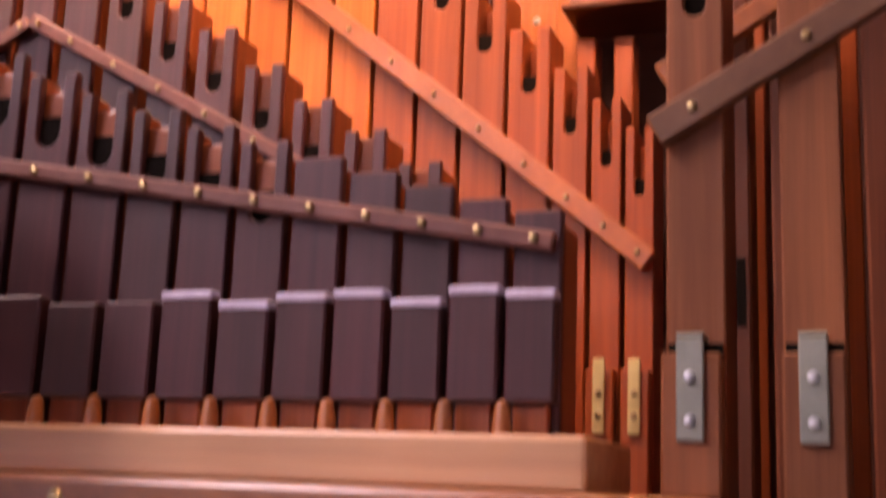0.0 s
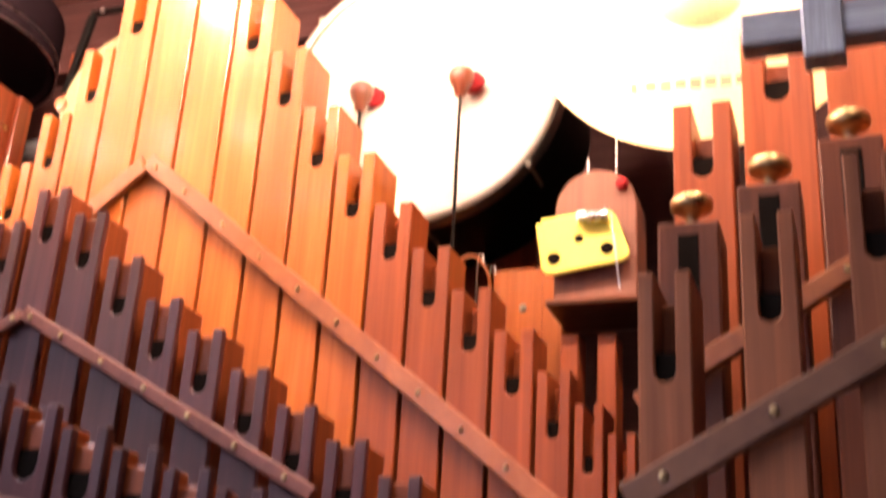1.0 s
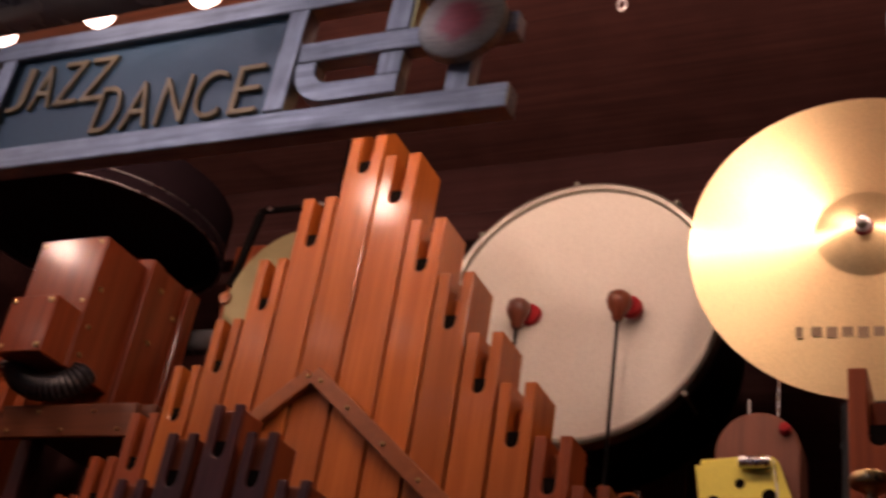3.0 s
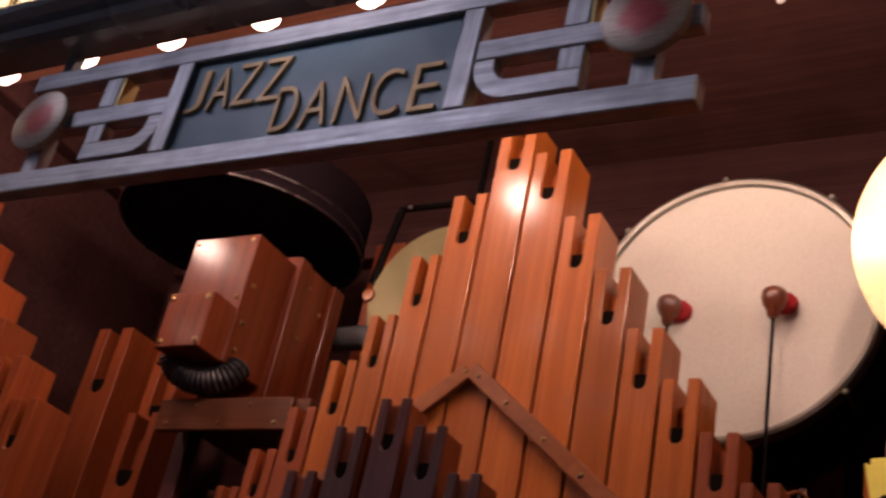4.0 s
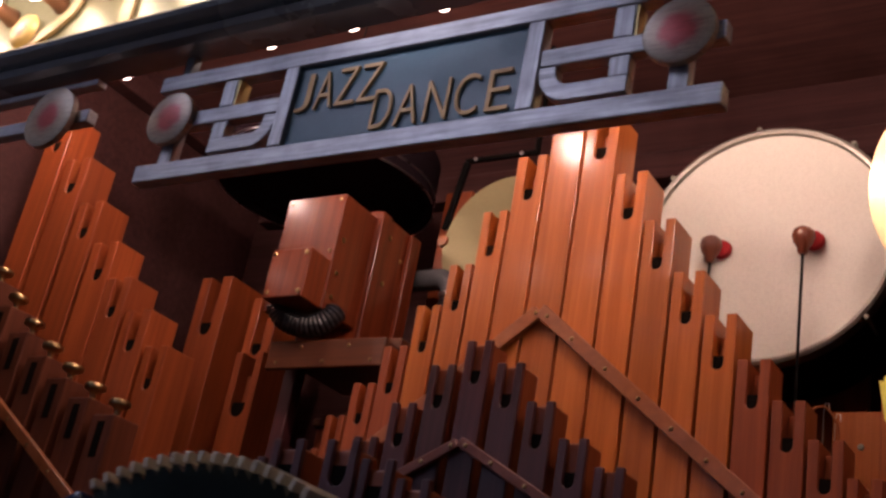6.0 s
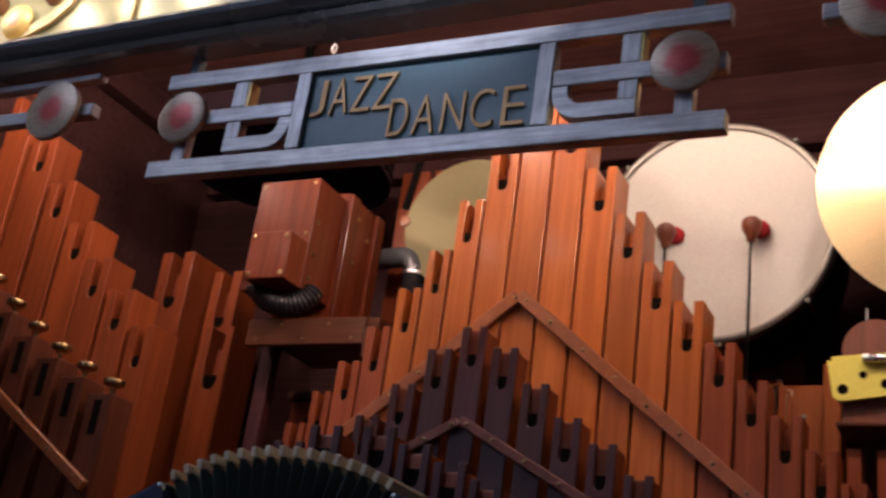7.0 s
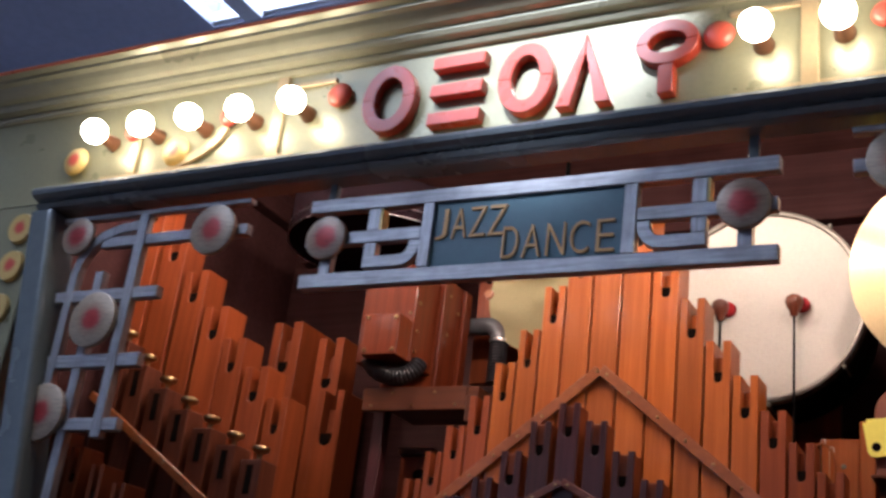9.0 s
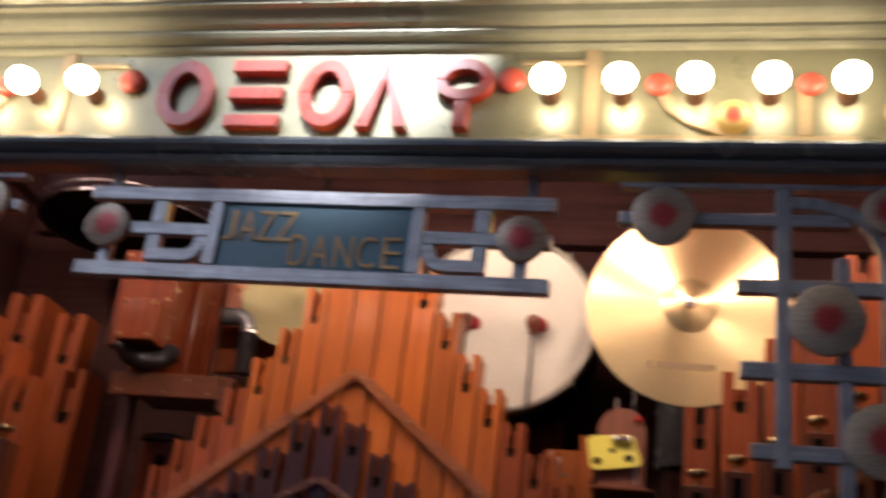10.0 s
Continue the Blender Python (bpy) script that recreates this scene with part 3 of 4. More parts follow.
for s in (-1, 1):
    for a, a1, top in TALL:
        near = 0.011 if s > 0 else 0.0
        x0, x1 = sorted((XC + s * (a - near), XC + s * (a1 - near)))
        organ_pipe(x0, x1, TALL_Y, 0.075, BASE, top + near, PINE_DEEP, "tall reddish wooden organ pipe with a slotted top", "outer tall pipes", 0.085)
    for k in range(7):
        x = -0.083 + 0.0705 * k if s > 0 else -1.508 - 0.0745 * k
        zt = 2.006 + 0.028 * k + 0.0032 * k * k
        t = thing("stopped_pipe", (x, KNOB_Y + 0.03, BASE), "dark-stained stopped wooden pipe with a rectangular mouth", "organ pipe", "stopped pipes")
        prof = [(x - 0.027, BASE), (x + 0.027, BASE), (x + 0.027, zt), (x - 0.027, zt)]
        b = prism(prof, KNOB_Y, KNOB_Y + 0.06, 0.002)
        part("pipe_body", b, STOPWOOD, t)
        # no openings are cut: two dark blocks paint the shade of the mouths
        part("mouth", box(x - 0.009, x + 0.009, KNOB_Y - 0.0008, KNOB_Y + 0.02, zt - 0.075, zt - 0.012, 0.0006), HOLE_SHADE_BLACK, t, "dark block painting the shade of a rectangular mouth")
        part("lower_mouth", box(x - 0.003, x + 0.023, KNOB_Y - 0.0008, KNOB_Y + 0.02, 1.63, 1.685, 0.0006), HOLE_SHADE_BLACK, t, "dark block painting the shade of a square mouth near the foot")
        brass_knob(x, KNOB_Y + 0.028, zt, t)
    for k in range(7):
        x = XC + s * (0.743 + 0.065 * k)
        zt = 1.857 + 0.036 * k
        latch = organ_pipe(x - 0.0168, x + 0.0168, FRONT_Y, 0.06, BASE + 0.02, zt, BROWNWOOD if s > 0 else MIDBODY, "brown-stained narrow wooden organ pipe with a slotted top", "outer front pipes", 0.074, 0.4)
        part("foot_block", box(x - 0.0165, x + 0.0165, FRONT_Y - 0.022, FRONT_Y - 0.001, BASE + 0.032, 1.576, 0.0015), BROWNWOOD, latch)
        part("dowel", turned([(0.011, 0), (0.011, 0.032)], (x, FRONT_Y - 0.01, BASE), "z", 14), DARKWOOD, latch, "", None, True)
        part("plate", box(x - 0.0075, x + 0.0075, FRONT_Y - 0.0255, FRONT_Y - 0.0222, 1.527, 1.5835, 0.0008), DULLSTEEL, latch, "grey metal latch plate")
        part("plate_top", box(x - 0.0075, x + 0.0075, FRONT_Y - 0.0255, FRONT_Y - 0.001, 1.584, 1.5865, 0.0006), DULLSTEEL, latch)
        # the shaded gap is a dark block set just proud of the face
        part("windway", box(x - 0.0155, x + 0.0155, FRONT_Y - 0.0016, FRONT_Y + 0.008, 1.5765, 1.5835, 0), HOLE_SHADE_BLACK, latch, "dark block painting the shade of the gap above the foot block")
        for z in (1.538, 1.562):
            screw((x, FRONT_Y - 0.0256, z), latch, 0.0035, STEEL)
    ends = [(XC + s * 0.720, 1.709), (XC + s * 1.19, 1.709 + 0.58 * 0.47)]
    strip(ends if s > 0 else ends[::-1], FRONT_Y - 0.001, 0.010, 0.020, BRACEDARK if s > 0 else BRACEWOOD, "pipe_brace", "sloping wooden batten screwed to the outer pipes",
          [(XC + s * (0.743 + 0.065 * k), 1.709 + 0.58 * (0.023 + 0.065 * k)) for k in range(7)])
    # a second sloping rail behind, under the stopped pipes
    ends = [(XC + s * 0.68, 1.838), (XC + s * 1.19, 1.838 + 0.62 * 0.51)]
    strip(ends if s > 0 else ends[::-1], KNOB_Y - 0.003, 0.012, 0.019, BRACEWOOD, "pipe_brace", "sloping wooden batten in front of the stopped pipes",
          [(XC + s * (0.705 + 0.0745 * k), 1.838 + 0.62 * (0.025 + 0.0745 * k)) for k in range(6)])

# the pair of broad pipes between the left group and the box
for x0, x1, y0, d, top, wide in ((-1.888, -1.794, 1.42, 0.15, 2.509, 0.38), (-1.787, -1.705, 1.50, 0.08, 2.487, 0.38), (-1.662, -1.586, 1.36, 0.10, 2.292, 0.52)):
    organ_pipe(x0, x1, y0, d, BASE, top, PINE_DEEP, "broad brown wooden organ pipe with a slotted top", "broad back pipes", 0.145, wide)
for x0, top in ((-0.292, 2.034), (-0.246, 2.032)):
    organ_pipe(x0, x0 + 0.023, 1.30, 0.04, BASE, top, PINE_DEEP, "thin dark reddish wooden organ pipe", "thin back pipes", 0)

# ---- drum, cymbals, box ----
DRUM = (-0.5565, 1.43, 2.4905)
t = thing("snare_drum", DRUM, "drum with a white skin, pale hoop and dark shell", "drum")
part("skin", turned([(0.0, 0.0), (0.12, 0.0), (0.217, 0.001), (0.221, 0.006)], DRUM, "y", 64), HEAD, t, "white drum skin", DRUM, True)
part("hoop", turned([(0.2185, 0.002), (0.220, -0.006), (0.226, -0.008), (0.231, -0.005), (0.231, 0.022), (0.223, 0.026), (0.2185, 0.002)], DRUM, "y", 64, None, False), HOOP, t, "pale grey metal hoop", None, True)
part("shell", turned([(0.222, 0.02), (0.224, 0.03), (0.224, 0.20), (0.0, 0.20)], DRUM, "y", 64), BLACK, t, "black lacquered shell", None, True)
for a in range(5, 365, 45):
    x, z = DRUM[0] + 0.235 * math.cos(radians(a)), DRUM[2] + 0.235 * math.sin(radians(a))
    lug = part("lug", turned([(0.003, -0.006), (0.005, -0.004), (0.005, 0.006), (0.003, 0.008), (0.003, 0.07)], (x, DRUM[1], z), "y", 10), DULLSTEEL, t, "", (x, DRUM[1], z), True)
for x, y, z, low in ((-0.476, 1.395, 2.479, 2.08), (-0.642, 1.405, 2.481, 2.08)):
    m = thing("drum_mallet", (x, y, low), "turned red-brown wooden mallet on a thin black rod", "mallet", "drum mallets")
    part("mallet_head", turned([(0.0055, -0.034), (0.009, -0.030), (0.010, -0.022), (0.0165, -0.012), (0.0198, 0.0), (0.0178, 0.010), (0.0105, 0.016), (0.0, 0.018)], (x, y, z), "z", 24), MALLET, m, "", None, True)
    part("felt_pad", turned([(0.0, 0.031), (0.014, 0.029), (0.018, 0.022), (0.016, 0.012), (0.0, 0.010)], (x + 0.013, y, z), "y", 20), FELT, m, "red felt pad", None, True)
    part("rod", tube([(x, y, z - 0.03), (x - 0.001, y + 0.004, z - 0.15), (x - 0.002, y + 0.01, low)], 0.0028, 8), BLACK, m, "thin black rod", None, True)

CYM = Vector((-0.110, 1.265, 2.481))
t = thing("cymbal", CYM, "large shiny bronze cymbal on a steel rod", "cymbal")
prof = [(0.0, -0.0285), (0.018, -0.0275), (0.036, -0.0235), (0.052, -0.0165), (0.0615, -0.0110), (0.0630, -0.0102), (0.066, -0.0100), (0.12, -0.006), (0.18, -0.0015), (0.2275, 0.004), (0.2278, 0.0052), (0.18, 0.0), (0.056, -0.009), (0.0, -0.015)]
cy = part("plate", turned(prof, CYM, "y", 96), CYMBAL, t, "bronze cymbal plate", CYM, True)
cy.rotation_euler = (radians(0.5), 0, radians(4.5))
part("nut", turned([(0.004, -0.048), (0.008, -0.046), (0.008, -0.036), (0.011, -0.035), (0.011, -0.030), (0.004, -0.029)], CYM, "y", 16), STEEL, t, "steel wing nut", None, True)
part("washer", turned([(0.004, -0.0285), (0.013, -0.0285), (0.014, -0.025), (0.012, -0.0205), (0.004, -0.0205)], CYM, "y", 20), FELT, t, "red felt washer", None, True)
part("rod", tube([CYM + Vector((0, -0.047, 0)), CYM + Vector((0, 0.12, -0.01)), CYM + Vector((0, 0.44, -0.02))], 0.0035, 8), STEEL, t)
for i in range(8):
    x = CYM.x - 0.086 + 0.0185 * i
    part("print_bar", box(x, x + (0.008 if i == 0 else 0.013), CYM.y - 0.0052, CYM.y - 0.0046, 2.334 + 0.002 * (i % 2), 2.349, 0), INK, cy, "faded maker's print as plain bars")

# yellow plate on an arched board
b0 = thing("arched_board", (-0.238, 1.3, 2.07), "small arched red-brown wooden board holding a plate", "board")
part("board", prism([(-0.298, 2.07), (-0.194, 2.07), (-0.194, 2.18)] + arc(-0.246, 2.195, 0.052, 5, 175, 14) + [(-0.298, 2.18)], 1.285, 1.35, 0.002), BOARDWOOD, b0)
part("ledge", box(-0.305, -0.175, 1.27, 1.38, 2.062, 2.0695, 0.002), REDWOOD_X, b0)
part("felt_button", turned([(0.0, -0.012), (0.006, -0.010), (0.008, 0.0)], (-0.212, 1.283, 2.222), "y", 14), FELT, b0, "red felt button", None, True)
b1 = thing("yellow_plate", (-0.25, 1.262, 2.09), "bright yellow plate with three round holes", "plate")
outline = [(-0.313, 2.166), (-0.306, 2.164), (-0.306, 2.172), (-0.228, 2.178)] + [(-0.218, 2.176), (-0.211, 2.168)] + [(-0.195, 2.122), (-0.196, 2.114), (-0.203, 2.109), (-0.288, 2.097), (-0.298, 2.099), (-0.304, 2.106)]
outline = [(x - 0.006, z + 0.005) for x, z in outline]
part("plate", prism(outline, 1.268, 1.274, 0.001), YELLOW, b1)
for x, z, r in ((-0.294, 2.122, 0.0085), (-0.228, 2.131, 0.0085), (-0.263, 2.146, 0.006)):
    # holes are not cut; dark discs on the plate paint their shade
    part("hole", turned([(0.0, -0.0006), (r, -0.0006), (r, 0.003)], (x, 1.2677, z), "y", 16), HOLE_SHADE_BLACK, b1, "dark disc painting the shade of a round hole", None, True)
part("roller", turned([(0.0065, 0), (0.0075, 0.002), (0.0075, 0.036), (0.0065, 0.038)], (-0.263, 1.260, 2.171), "x", 16), STEEL, b1, "small steel roller", None, True)
part("wire", tube([(-0.222, 1.262, 2.175), (-0.216, 1.259, 2.125), (-0.211, 1.262, 2.075)], 0.0012, 6), STEEL, b1)
for x, z0, z1 in ((-0.262, 2.24, 2.275), (-0.225, 2.25, 2.36)):
    w = thing("pull_wire", (x, 1.31, z0), "thin steel pull wire", "wire", "pull wires")
    part("wire", tube([(x, 1.31, z0), (x, 1.31, z1)], 0.0012, 6), STEEL, w)

t = thing("dark_red_board", (-0.49, 1.65, SHELF), "dark red-brown upright board behind the drum", "board")
part("board", box(-0.56, -0.42, 1.64, 1.66, SHELF, 2.36, 0.002), REDWOOD, t)
t = thing("wooden_bracket", (-0.385, 1.46, SHELF), "light wooden bracket behind the pipes with a screw", "bracket")
part("plate", box(-0.43, -0.345, 1.45, 1.47, SHELF, 2.186, 0.002), PINE, t)
part("side", box(-0.3445, -0.315, 1.40, 1.46, SHELF, 2.21, 0.002), PINE, t)
screw((-0.385, 1.449, 2.127), t, 0.0055, DULLSTEEL)

# two small steel loops on thin cords under the case top
for x, z in ((-1.249, 2.769), (-0.400, 2.760)):
    t = thing("hanging_loop", (x, 1.06, z), "small bright steel loop on a thin dark cord", "loop", "hanging loops")
    ring = [(x + 0.0055 * math.sin(radians(a)), 1.06, z + 0.010 * math.cos(radians(a))) for a in range(0, 361, 20)]
    part("loop", tube(ring, 0.0024, 8), STEEL, t, "bright steel loop", None, True)
    part("cord", tube([(x, 1.06, z + 0.0095), (x + 0.001, 1.06, z + 0.15), (x, 1.06, CASE_TOP - 0.0005)], 0.0011, 6), BLACK, t, "thin dark cord", None, True)

# wooden wind box with hose and elbow
t = thing("wind_box", (-1.36, 1.25, 2.25), "varnished red-brown wooden box with screwed panels", "box")
part("front_box", box(-1.449, -1.305, 1.18, 1.287, 2.30, 2.543, 0.002), REDWOOD, t)
part("rear_box", box(-1.44, -1.30, 1.288, 1.43, 2.246, 2.560, 0.002), REDWOOD, t)
part("edge_strip", box(-1.2995, -1.288, 1.285, 1.318, 2.246, 2.556, 0.002), REDWOOD, t)
part("edge_strip", box(-1.2995, -1.288, 1.395, 1.43, 2.246, 2.556, 0.002), REDWOOD, t)
part("small_box", box(-1.400, -1.306, 1.118, 1.1795, 2.298, 2.398, 0.002), REDWOOD, t)
for x, z in ((-1.390, 2.388), (-1.316, 2.388), (-1.390, 2.309), (-1.316, 2.309)):
    screw((x, 1.118, z), t, 0.0055)
for x, z in ((-1.438, 2.532), (-1.316, 2.532), (-1.316, 2.42)):
    screw((x, 1.18, z), t, 0.004)
for y, z in ((1.335, 2.52), (1.385, 2.49), (1.34, 2.42), (1.2, 2.45), (1.2, 2.38), (1.2, 2.33)):
    sx = -1.2995 if y > 1.3 else -1.3045
    part("screw", turned([(0.005, 0), (0.004, 0.002), (0.0, 0.003)], (sx, y, z), "x", 10), BRASS, t, "", None, True)
t = thing("ribbed_hose", (-1.35, 1.16, 2.27), "black ribbed rubber hose under the wooden box", "hose")
pts = []
for k in range(41):
    a = radians(180 + 180 * k / 40)
    pts.append((-1.348 + 0.05 * math.cos(a), 1.165 + 0.05 * k / 40, 2.306 + 0.036 * math.sin(a)))
part("hose", tube(pts, 0.0215, 14, 0.0024), RUBBER, t, "", None, True)
t = thing("drain_elbow", (-1.25, 1.475, 2.45), "grey plastic pipe elbow between box and pipes", "pipe elbow")
pts = [(-1.345, 1.475, 2.488), (-1.30, 1.475, 2.488), (-1.262, 1.475, 2.488)] + [(-1.258 + 0.036 * math.sin(radians(a)), 1.475, 2.452 + 0.036 * math.cos(radians(a))) for a in range(10, 91, 10)]
part("elbow", tube(pts, 0.0235, 20), GREYPIPE, t, "", None, True)
part("clamp", turned([(0.0235, -0.004), (0.0255, -0.003), (0.0255, 0.003), (0.0235, 0.004)], (-1.222, 1.475, 2.446), "z", 24), STEEL, t, "thin steel clamp", None, True)
pts = [(-1.222, 1.475, 2.451 - 0.004 * k) for k in range(30)]
part("ribbed_end", tube(pts, 0.0225, 18, 0.002), RUBBER, t, "", None, True)
t = thing("box_shelf", (-1.28, 1.3, 2.19), "red-brown wooden shelf with a screwed front strip", "shelf")
part("board", box(-1.425, -1.13, 1.21, 1.45, 2.222, 2.2455, 0.002), REDWOOD_X, t)
part("front_strip", box(-1.425, -1.155, 1.198, 1.2095, 2.188, 2.2435, 0.002), REDWOOD_X, t)
part("bracket", box(-1.154, -1.128, 1.196, 1.30, 2.16, 2.2215, 0.002), REDWOOD_X, t)
for k in range(5):
    screw((-1.40 + 0.055 * k, 1.198, 2.20 + 0.03 * (k % 2)), t, 0.0035)
part("leg", box(-1.42, -1.39, 1.25, 1.28, BASE, 2.2215, 0.002), DARKWOOD, t)
part("leg", box(-1.17, -1.14, 1.33, 1.36, BASE, 2.2215, 0.002), DARKWOOD, t)

GONGC = (-1.105, 1.46, 2.56)
t = thing("dull_cymbal", GONGC, "dull olive-bronze cymbal behind the pipes", "cymbal")
part("plate", turned([(0.0, -0.012), (0.03, -0.01), (0.05, -0.002), (0.152, 0.004), (0.152, 0.006), (0.0, 0.0)], GONGC, "y", 64), GONG, t, "", GONGC, True)
part("stud", turned([(0.0, -0.014), (0.012, -0.012), (0.013, 0.0)], (-1.258, 1.47, 2.572), "y", 16), BRACEWOOD, t, "", None, True)
part("stand_rod", tube([(-1.105, 1.468, 2.56), (-1.105, 1.60, 2.55), (-1.105, 1.78, 2.55)], 0.005, 8), STEEL, t)
t = thing("back_board", (-1.25, 1.56, 2.6), "reddish wooden boards fixed behind the cymbal", "board")
part("board", box(-1.335, -1.265, 1.55, 1.57, 2.36, 2.742, 0.002), PINE_DEEP, t)
part("board", box(-1.250, -1.185, 1.55, 1.57, 2.36, 2.742, 0.002), PINE_DEEP, t)
part("cross_board", box(-1.34, -1.10, 1.57, 1.60, 2.40, 2.46, 0.002), PINE, t)
PAN = (-1.58, 1.42, 2.70)
t = thing("hanging_drum", PAN, "flat black round drum with thin bright hoop lines", "drum")
part("shell", turned([(0.0, 0.012), (0.235, 0.01), (0.245, 0.0), (0.252, 0.002), (0.252, 0.11), (0.0, 0.11)], PAN, "z", 72), DRUMBLACK, t, "flat black drum", None, True)
for z in (0.001, 0.027):
    part("hoop_line", turned([(0.2515, z), (0.2545, z + 0.0005), (0.2545, z + 0.0025), (0.2515, z + 0.003), (0.2515, z)], PAN, "z", 72, None, False), STEEL, t, "bright metal line", None, True)
part("hanging_rod", tube([(PAN[0], PAN[1], 2.81), (PAN[0], PAN[1], 3.059)], 0.012, 10), BLACK, t)
t = thing("angle_bar", (-1.17, 1.5, 2.86), "black angle bar with a bolt above the dull cymbal", "bar")
part("arm", box(-1.262, -1.08, 1.495, 1.505, 2.782, 2.792, 0.001), BLACK, t)
part("drop", prism(band([(-1.258, 2.782), (-1.285, 2.62)], 0.014), 1.494, 1.506, 0.001), BLACK, t)
part("hanger", box(-1.09, -1.08, 1.495, 1.505, 2.7925, 3.059, 0.001), BLACK, t)
for x in (-1.235, -1.12):
    screw((x, 1.4945, 2.787), t, 0.005, STEEL)
t = thing("valve_block", (-1.34, 1.36, 2.0), "small dark red wooden valve block under the shelf", "block")
part("block", box(-1.385, -1.305, 1.34, 1.42, BASE, 2.118, 0.004, 2), REDWOOD, t)
part("cap", box(-1.392, -1.298, 1.332, 1.428, 2.1185, 2.136, 0.003), REDWOOD_X, t)
part("button", turned([(0.0, -0.008), (0.014, -0.006), (0.016, 0.0)], (-1.33, 1.34, 2.07), "y", 16), HOLE_SHADE_BLACK, t, "dark round button", None, True)
t = thing("curled_cable", (-0.412, 1.222, 2.098), "thin pale curled cable behind the pipe tops", "cable")
pts = []
for k in range(21):
    u = k / 20
    pts.append((-0.412 + 0.045 * math.sin(u * 2.2), 1.222 + 0.03 * u, 2.098 + 0.028 * math.sin(min(1, u * 3) * 1.57) - 0.09 * u * u))
part("cable", tube(pts, 0.0018, 8), BRACEWOOD, t, "", None, True)
for x, z in ((-0.404, 2.135), (-0.387, 2.118)):
    t = thing("wire_hook", (x, 1.30, z), "small bent steel wire hook", "hook", "wire hooks")
    part("hook", tube([(x, 1.30, BASE), (x, 1.30, z), (x + 0.003, 1.297, z + 0.012), (x + 0.009, 1.294, z + 0.010), (x + 0.010, 1.293, z)], 0.0008, 6), STEEL, t, "", None, True)
t = thing("grey_canister", (-0.17, 1.62, 2.2), "dull grey metal canister behind the cymbal", "canister")
part("body", turned([(0.0, 0), (0.062, 0.002), (0.066, 0.01), (0.066, 0.2), (0.05, 0.21), (0.0, 0.21)], (-0.12, 1.62, 2.19), "z", 28), GREYPIPE, t, "", None, True)
part("stand", box(-0.16, -0.08, 1.58, 1.66, BASE, 2.1895, 0.003), INNER, t)

# ---- the jazz dance sign ----
SY = 0.625
t = thing("hanging_sign", (-0.79, SY, 2.3535), "silver art deco sign with teal panel lettered in gold", "sign")
L, R, ZB, ZT = -1.241, -0.342, 2.255, 2.4385
part("bottom_rail", box(L, R, SY, SY + 0.022, ZB, ZB + 0.028, 0.0015), SILVER, t)
part("top_rail", box(L, R, SY, SY + 0.022, ZT - 0.027, ZT, 0.0015), SILVER, t)
part("panel", box(-0.964, -0.6005, SY + 0.008, SY + 0.016, ZB + 0.0285, ZT - 0.0275, 0), TEAL, t, "teal painted panel")
for a, b in ((-0.988, -0.9645), (-0.600, -0.5765)):
    part("upright", box(a, b, SY - 0.001, SY + 0.021, ZB + 0.0285, ZT - 0.0275, 0.0015), SILVER_Z, t)
for s, edge, dx in ((-1, -0.9885, -1.189), (1, -0.576, -0.396)):
    mid = 2.3535
    xs = edge + s * 0.105
    o = dx + s * 0.052
    a, b = sorted((edge, o))
    part("middle_rail", box(a, b, SY + 0.001, SY + 0.02, mid - 0.0125, mid + 0.0125, 0.0015), SILVER, t)
    part("strut", box(xs - 0.013, xs + 0.013, SY + 0.002, SY + 0.021, mid + 0.013, ZT - 0.0275, 0.0015), SILVER_Z, t)
    hook = [(edge + s * 0.011, mid - 0.013)] + [(edge + s * (0.011 + 0.03 * (1 - math.cos(radians(q)))), mid - 0.018 - 0.034 * math.sin(radians(q))) for q in range(10, 91, 16)] + [(xs + s * 0.013, mid - 0.052)]
    part("hook", prism(band(hook, 0.023), SY + 0.002, SY + 0.021, 0.001), SILVER, t)
    part("strut", box(xs - 0.013, xs + 0.013, SY + 0.0025, SY + 0.0205, mid - 0.0405, mid - 0.013, 0.001), SILVER_Z, t)
    part("gilt_edge", box(xs + 0.0135, xs + 0.0165, SY + 0.004, SY + 0.026, mid + 0.013, ZT - 0.0275, 0), GILT, t, "worn gilt edge")
    part("post", box(dx - 0.012, dx + 0.012, SY + 0.003, SY + 0.021, ZB + 0.0285, mid - 0.013, 0.001), SILVER_Z, t)
    part("disc", turned([(0.0, -0.012), (0.040, -0.012), (0.0435, -0.010), (0.0435, 0.0), (0.0, 0.0)], (dx, SY, mid), "y", 40), DISC, t, "red-centred gilt disc", (dx, SY, mid), True)
    part("hanger", box(dx - 0.008 + 0.01 * s, dx + 0.008 + 0.01 * s, SY + 0.004, SY + 0.02, ZT + 0.0005, 2.485, 0.001), LEDGE, t, "dark hanger post")


